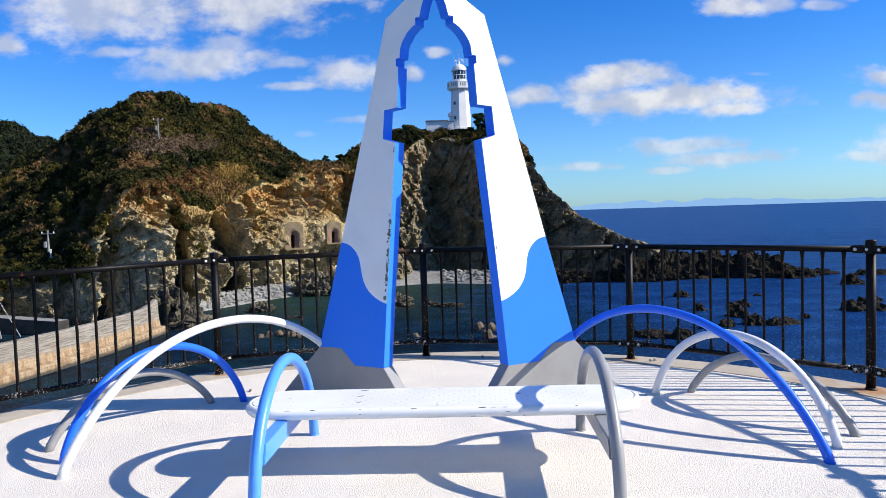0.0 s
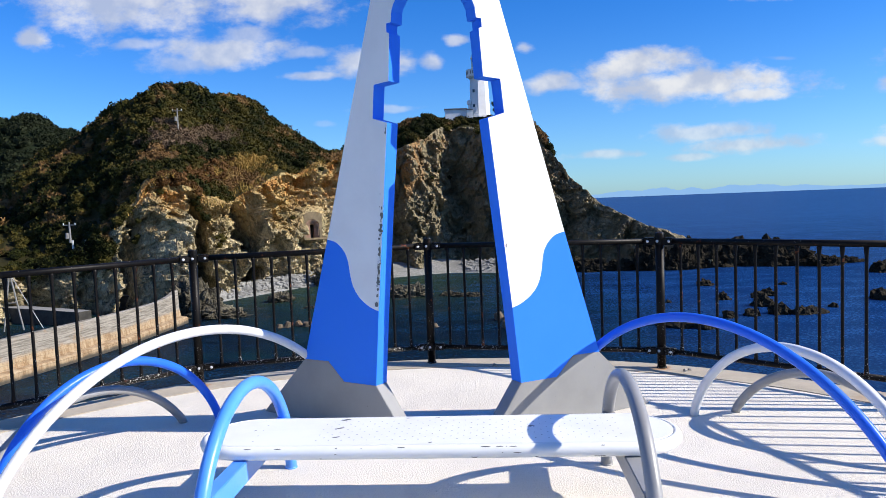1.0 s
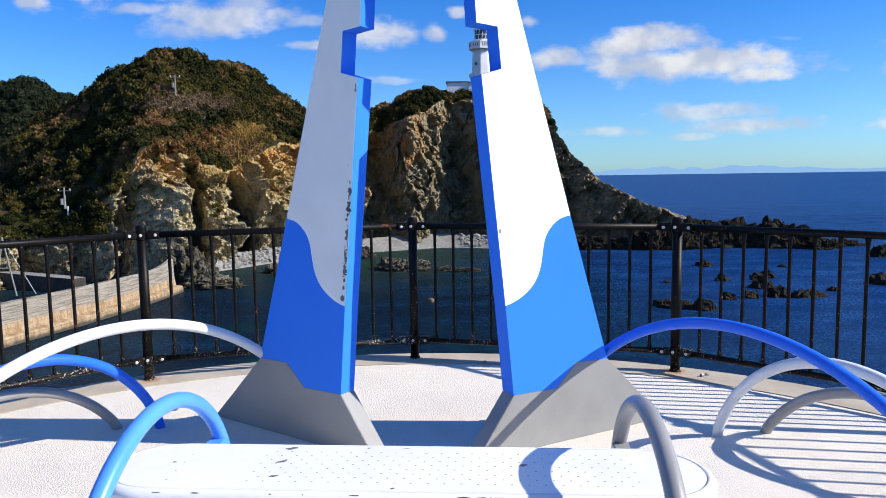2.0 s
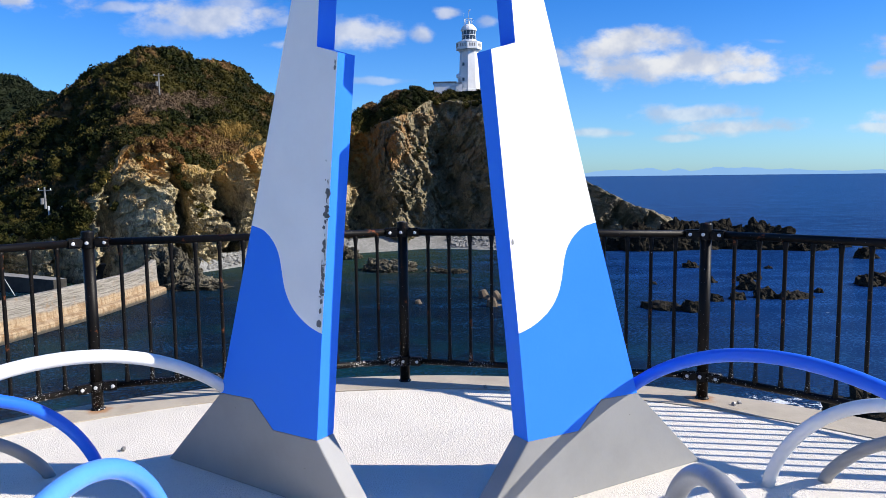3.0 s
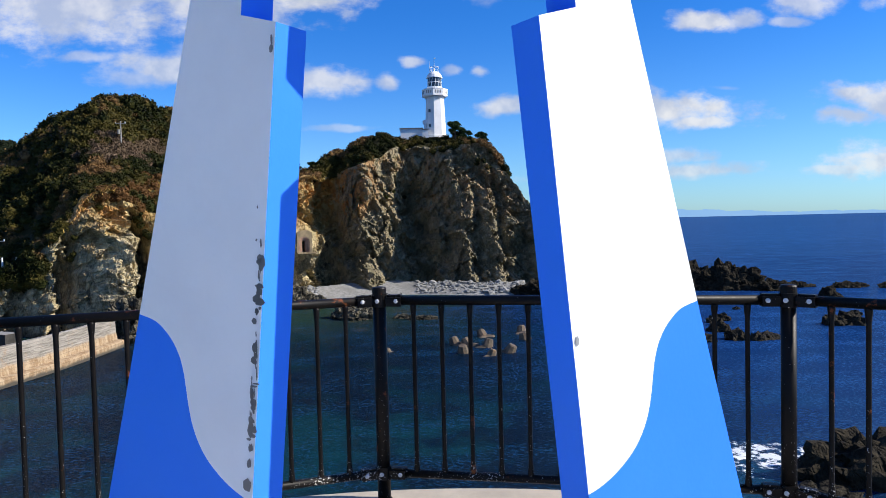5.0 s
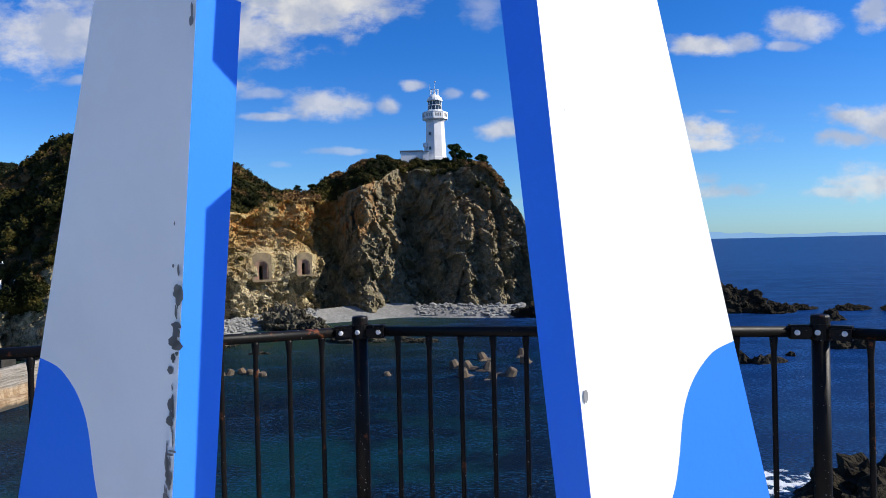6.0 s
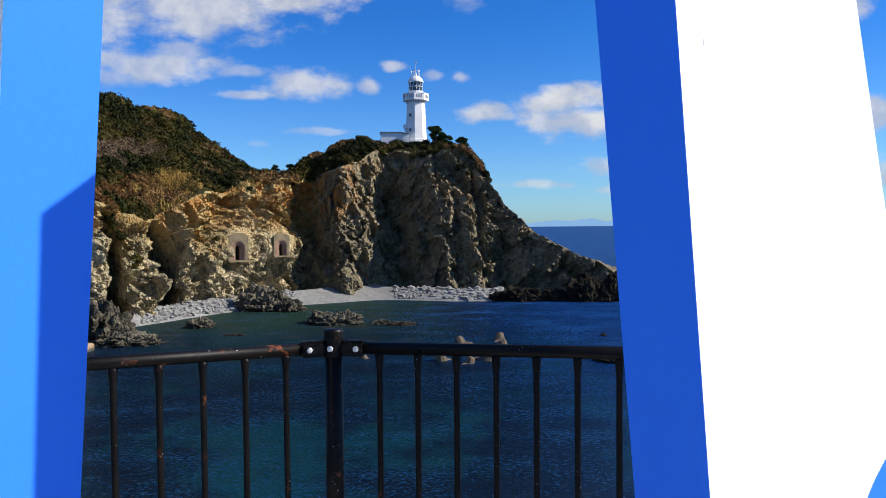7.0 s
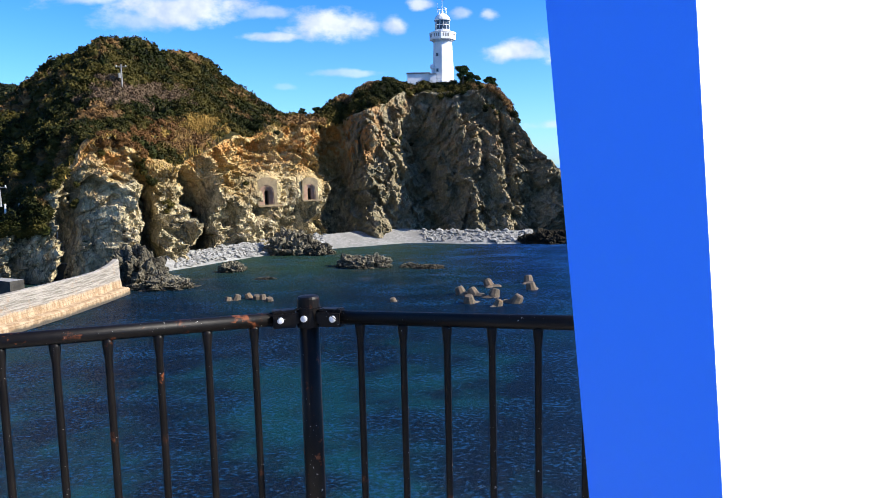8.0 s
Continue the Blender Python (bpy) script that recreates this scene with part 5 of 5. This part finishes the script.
def on_line(c, pts, tol=0.02):
    for (s0, z0), (s1, z1) in zip(pts, pts[1:]):
        d = Vector((s1 - s0, z1 - z0))
        w = Vector((c.x - s0, c.z - z0))
        f = max(0, min(1, w.dot(d) / d.length_squared))
        if (w - d * f).length < tol:
            return True
    return False


monument = thing("monument", "white and blue steel monument with a lighthouse-shaped opening", "monument")
for side, word in ((-1, "port"), (1, "starboard")):
    inner_line = [SWELL[0]] + INNER
    outline = inner_line + [(-0.007, 3.115), (0.252, 2.970), (0.415, 2.875)] + SWELL[::-1][:-1]
    bm = plate(outline, THICK)
    bm.normal_update()
    blue_reveals(bm, lambda c: on_line(c, inner_line, 0.004))
    part("upper_slab", mirrored(bm, side), [WHITE, BLUE], monument, "white slab with blue reveals")
    bm = plate(SWELL + [STEP[3], STEP[2], STEP[1], STEP[0]], THICK)
    part("wave_panel", mirrored(bm, side), BLUE, monument, "wave-shaped panel painted sky blue")
    bm = plate(STEP + [(1.640, 0.0), (0.310, 0.0)], THICK + 0.004, 0.003)
    bmesh.ops.translate(bm, verts=bm.verts, vec=(0, -0.002, 0))
    foot = part("foot", mirrored(bm, side), GREY, monument, "flared grey painted foot")


def chip(s, z, w, h, side, seed):
    """A flake where the paint has come off, lying on the slab's face."""
    bm = bmesh.new()
    pts = []
    for k in range(14):
        a = 2 * math.pi * k / 14
        r = 1 + 0.45 * noise.noise(Vector((math.cos(a) * 1.3, math.sin(a) * 1.3, seed * 3.7)))
        pts.append(bm.verts.new((s + w * r * math.cos(a), -0.0022, z + h * r * math.sin(a))))
    bm.faces.new(pts)
    bmesh.ops.recalc_face_normals(bm, faces=bm.faces)
    if bm.faces[:][0].normal.y > 0:
        bmesh.ops.reverse_faces(bm, faces=bm.faces)
    part("paint_chip", mirrored(bm, side), PEEL if side < 0 else GREY, monument, "flake of missing paint")


rnd = random.Random(8)
for k in range(52):
    z = rnd.choice([rnd.uniform(0.84, 1.45), rnd.gauss(1.18, 0.12)])
    edge = 0.500 - (z - 0.806) * 0.1143
    h = rnd.uniform(0.004, 0.020)
    chip(edge + rnd.uniform(0.004, 0.022), z, rnd.choice([0.002, 0.004, 0.006, 0.010, 0.013]) * rnd.uniform(0.7, 1.2), h * rnd.uniform(0.3, 1.2), -1, k)
for k, (s, z, w, h) in enumerate([(0.380, 1.945, 0.004, 0.012), (0.383, 1.925, 0.006, 0.010), (0.452, 1.47, 0.003, 0.004), (0.445, 1.55, 0.002, 0.004)]):
    chip(s, z, w, h, -1, 90 + k)
chip(0.468, 1.199, 0.006, 0.012, 1, 120)
chip(0.430, 1.748, 0.0007, 0.004, 1, 121)
chip(0.72, 0.309, 0.020, 0.004, 1, 122)


# ---- pipe arches ----
def arc(a, b, height, n=40, f0=0.0, f1=1.0):
    """Points of a circular arch between two feet; f0 and f1 cut it short."""
    a, b = Vector((*a, 0)), Vector((*b, 0))
    half = (b - a).length / 2
    r = (half * half + height * height) / (2 * height)
    reach = math.atan2(half, r - height)
    way = (b - a).normalized()
    mid = (a + b) / 2
    pts = []
    for k in range(n + 1):
        f = f0 + (f1 - f0) * k / n
        g = -reach + 2 * reach * f
        pts.append(mid + way * (r * math.sin(g)) + Vector((0, 0, r * math.cos(g) - (r - height))))
    return pts


def pipe_arch(a, b, height, mat, label, f1=1.0, radius=0.029):
    ob = thing("pipe_arch", label, "pipe arch", "pipe arches")
    pts = arc(a, b, height, f1=f1)
    pts[0].z -= 0.02
    if f1 == 1.0:
        pts[-1].z -= 0.02
    part("pipe", tube(pts, radius, 18), mat, ob, smooth=True)


def stretched(a, b, length):
    d = Vector((b[0] - a[0], b[1] - a[1]))
    d = d.normalized() * length
    return (a[0] + d.x, a[1] + d.y)


pipe_arch((-2.194, -2.33), stretched((-2.194, -2.33), (-0.925, -0.695), 2.40), 0.757, PIPE_WHITE, "large white pipe arch from the deck to the monument", 0.818)
pipe_arch((-2.322, -2.06), (-1.585, -0.69), 0.576, PIPE_BLUE, "blue painted pipe arch standing on the deck")
pipe_arch((-2.55, -1.82), (-1.84, -0.70), 0.369, PIPE_GREY, "low grey pipe arch standing on the deck")
pipe_arch((2.196, -2.46), stretched((2.196, -2.46), (1.066, -0.722), 2.42), 0.750, PIPE_BLUE, "large blue pipe arch from the deck to the monument", 0.818)
pipe_arch((2.373, -2.207), (1.68, -0.87), 0.576, PIPE_WHITE, "white painted pipe arch standing on the deck")
pipe_arch((2.595, -2.01), (1.97, -0.82), 0.384, PIPE_GREY, "low grey pipe arch with scuffed paint on the deck")


# ---- the bench ----
def bench():
    ob = thing("bench", "white perforated bench with round ends carried by two pipe arches", "bench")
    length, width, top, thick = 2.312, 0.487, 0.390, 0.064
    turn = Matrix.Translation((0.022, -2.235, 0)) @ Matrix.Rotation(radians(-2.4), 4, "Z")
    ob.matrix_world = turn
    r, k_end = width / 2, length / 2 - width / 2

    def stadium(inset, n=18):
        pts = []
        for centre, a0 in ((k_end, -90), (-k_end, 90)):
            for k in range(n + 1):
                a = radians(a0 + 180 * k / n)
                pts.append((centre + (r - inset) * math.cos(a), (r - inset) * math.sin(a)))
        return pts

    def stack(rows):
        bm = bmesh.new()
        loops = [[bm.verts.new((x, y, z)) for x, y in stadium(i)] for i, z in rows]
        n = len(loops[0])
        for a, b in zip(loops, loops[1:]):
            for k in range(n):
                bm.faces.new((a[k], a[(k + 1) % n], b[(k + 1) % n], b[k]))
        bm.faces.new(loops[0][::-1])
        bm.faces.new(loops[-1])
        return bm

    h = thick / 2
    rim = [(0.033 - 0.033 * math.cos(a), top - h + h * math.sin(a)) for a in (radians(-90 + 180 * k / 10) for k in range(11))]
    part("rim", stack([(0.05, rim[0][1] + 0.004)] + rim + [(0.0345, top - 0.003), (0.0355, top - 0.012), (0.041, top - 0.012)]), SEAT, ob, "rounded white rim", smooth=True)
    seat = part("seat", stack([(0.0395, top - 0.03), (0.0395, top - 0.003), (0.042, top), (0.046, top)]), SEAT, ob, "perforated white seat plate")
    # Flat grey discs on the plate; their colour is the shade in the perforations
    hole = None
    for row in range(8):
        for col in range(58):
            x, y = -0.86 + col * 0.0302, -0.14 + row * 0.040
            if col % 2 != row % 2 or (col // 10) % 2 == 0 and 0 < col < 20:
                continue
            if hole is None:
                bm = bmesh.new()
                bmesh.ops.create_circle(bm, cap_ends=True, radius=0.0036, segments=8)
                piece = part("hole", bm, HOLE_SHADE, seat)
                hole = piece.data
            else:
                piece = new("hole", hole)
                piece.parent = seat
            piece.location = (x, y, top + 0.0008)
    marks = random.Random(3)
    for k, (x, y, w, d) in enumerate([(-0.474, 0.175, 0.027, 0.013), (-0.479, 0.038, 0.023, 0.009), (-0.469, -0.096, 0.018, 0.008), (-0.90, 0.02, 0.009, 0.007), (0.453, 0.032, 0.019, 0.013), (-0.16, 0.185, 0.010, 0.004), (-0.008, 0.186, 0.014, 0.004), (-0.014, -0.185, 0.010, 0.006)]):
        bm = bmesh.new()
        bm.faces.new([bm.verts.new((x + w * math.cos(a) * marks.uniform(0.5, 1.2), y + d * math.sin(a) * marks.uniform(0.5, 1.3) + 0.3 * w * math.cos(a), top + 0.0012)) for a in (2 * math.pi * j / 12 for j in range(12))])
        part("scuff", bm, PEEL, seat, "scuffed spot of missing paint")
    for k in range(20):
        x, w = marks.uniform(-0.95, 0.95), marks.choice([0.003, 0.005, 0.008, 0.018])
        z = top - marks.choice([0.006, 0.03, 0.052])
        y = -r - 0.0012 + (0.012 if z > top - 0.01 else 0.0 if z > top - 0.04 else 0.008)
        bm = bmesh.new()
        bm.faces.new([bm.verts.new((x + w * math.cos(a), y, z + 0.002 * math.sin(a) * marks.uniform(0.5, 1.5))) for a in (2 * math.pi * j / 10 for j in range(10))])
        part("scuff", bm, PEEL, seat, "scuffed spot of missing paint")
    for x, mat, tint in ((-0.885, PIPE_SKY, "light blue"), (0.900, PIPE_GREY, "grey")):
        pts = [Vector((x - 0.010, 0.655 * math.cos(a) - 0.095, 0.644 * math.sin(a))) for a in (math.pi * k / 44 for k in range(45))]
        pts[0].z = pts[-1].z = -0.02
        hoop = part("leg_hoop", tube(pts, 0.032, 18), mat, ob, tint + " painted pipe hoop", smooth=True)
        bm = bmesh.new()
        add_box(bm, (x - 0.045, -0.638, 0.230), (x + 0.025, 0.452, 0.328), 0.004)
        for v in bm.verts:
            if v.co.z < 0.28:
                v.co.y *= 1.05
        part("crossbeam", bm, mat, ob, tint + " painted steel crossbeam")
        for y in (0.560, -0.750):
            part("foot_weld", tube([(x - 0.01, y, -0.01), (x - 0.01, y, 0.006), (x - 0.01, y, 0.010)], [0.036, 0.035, 0.032], 18), mat, hoop)


bench()
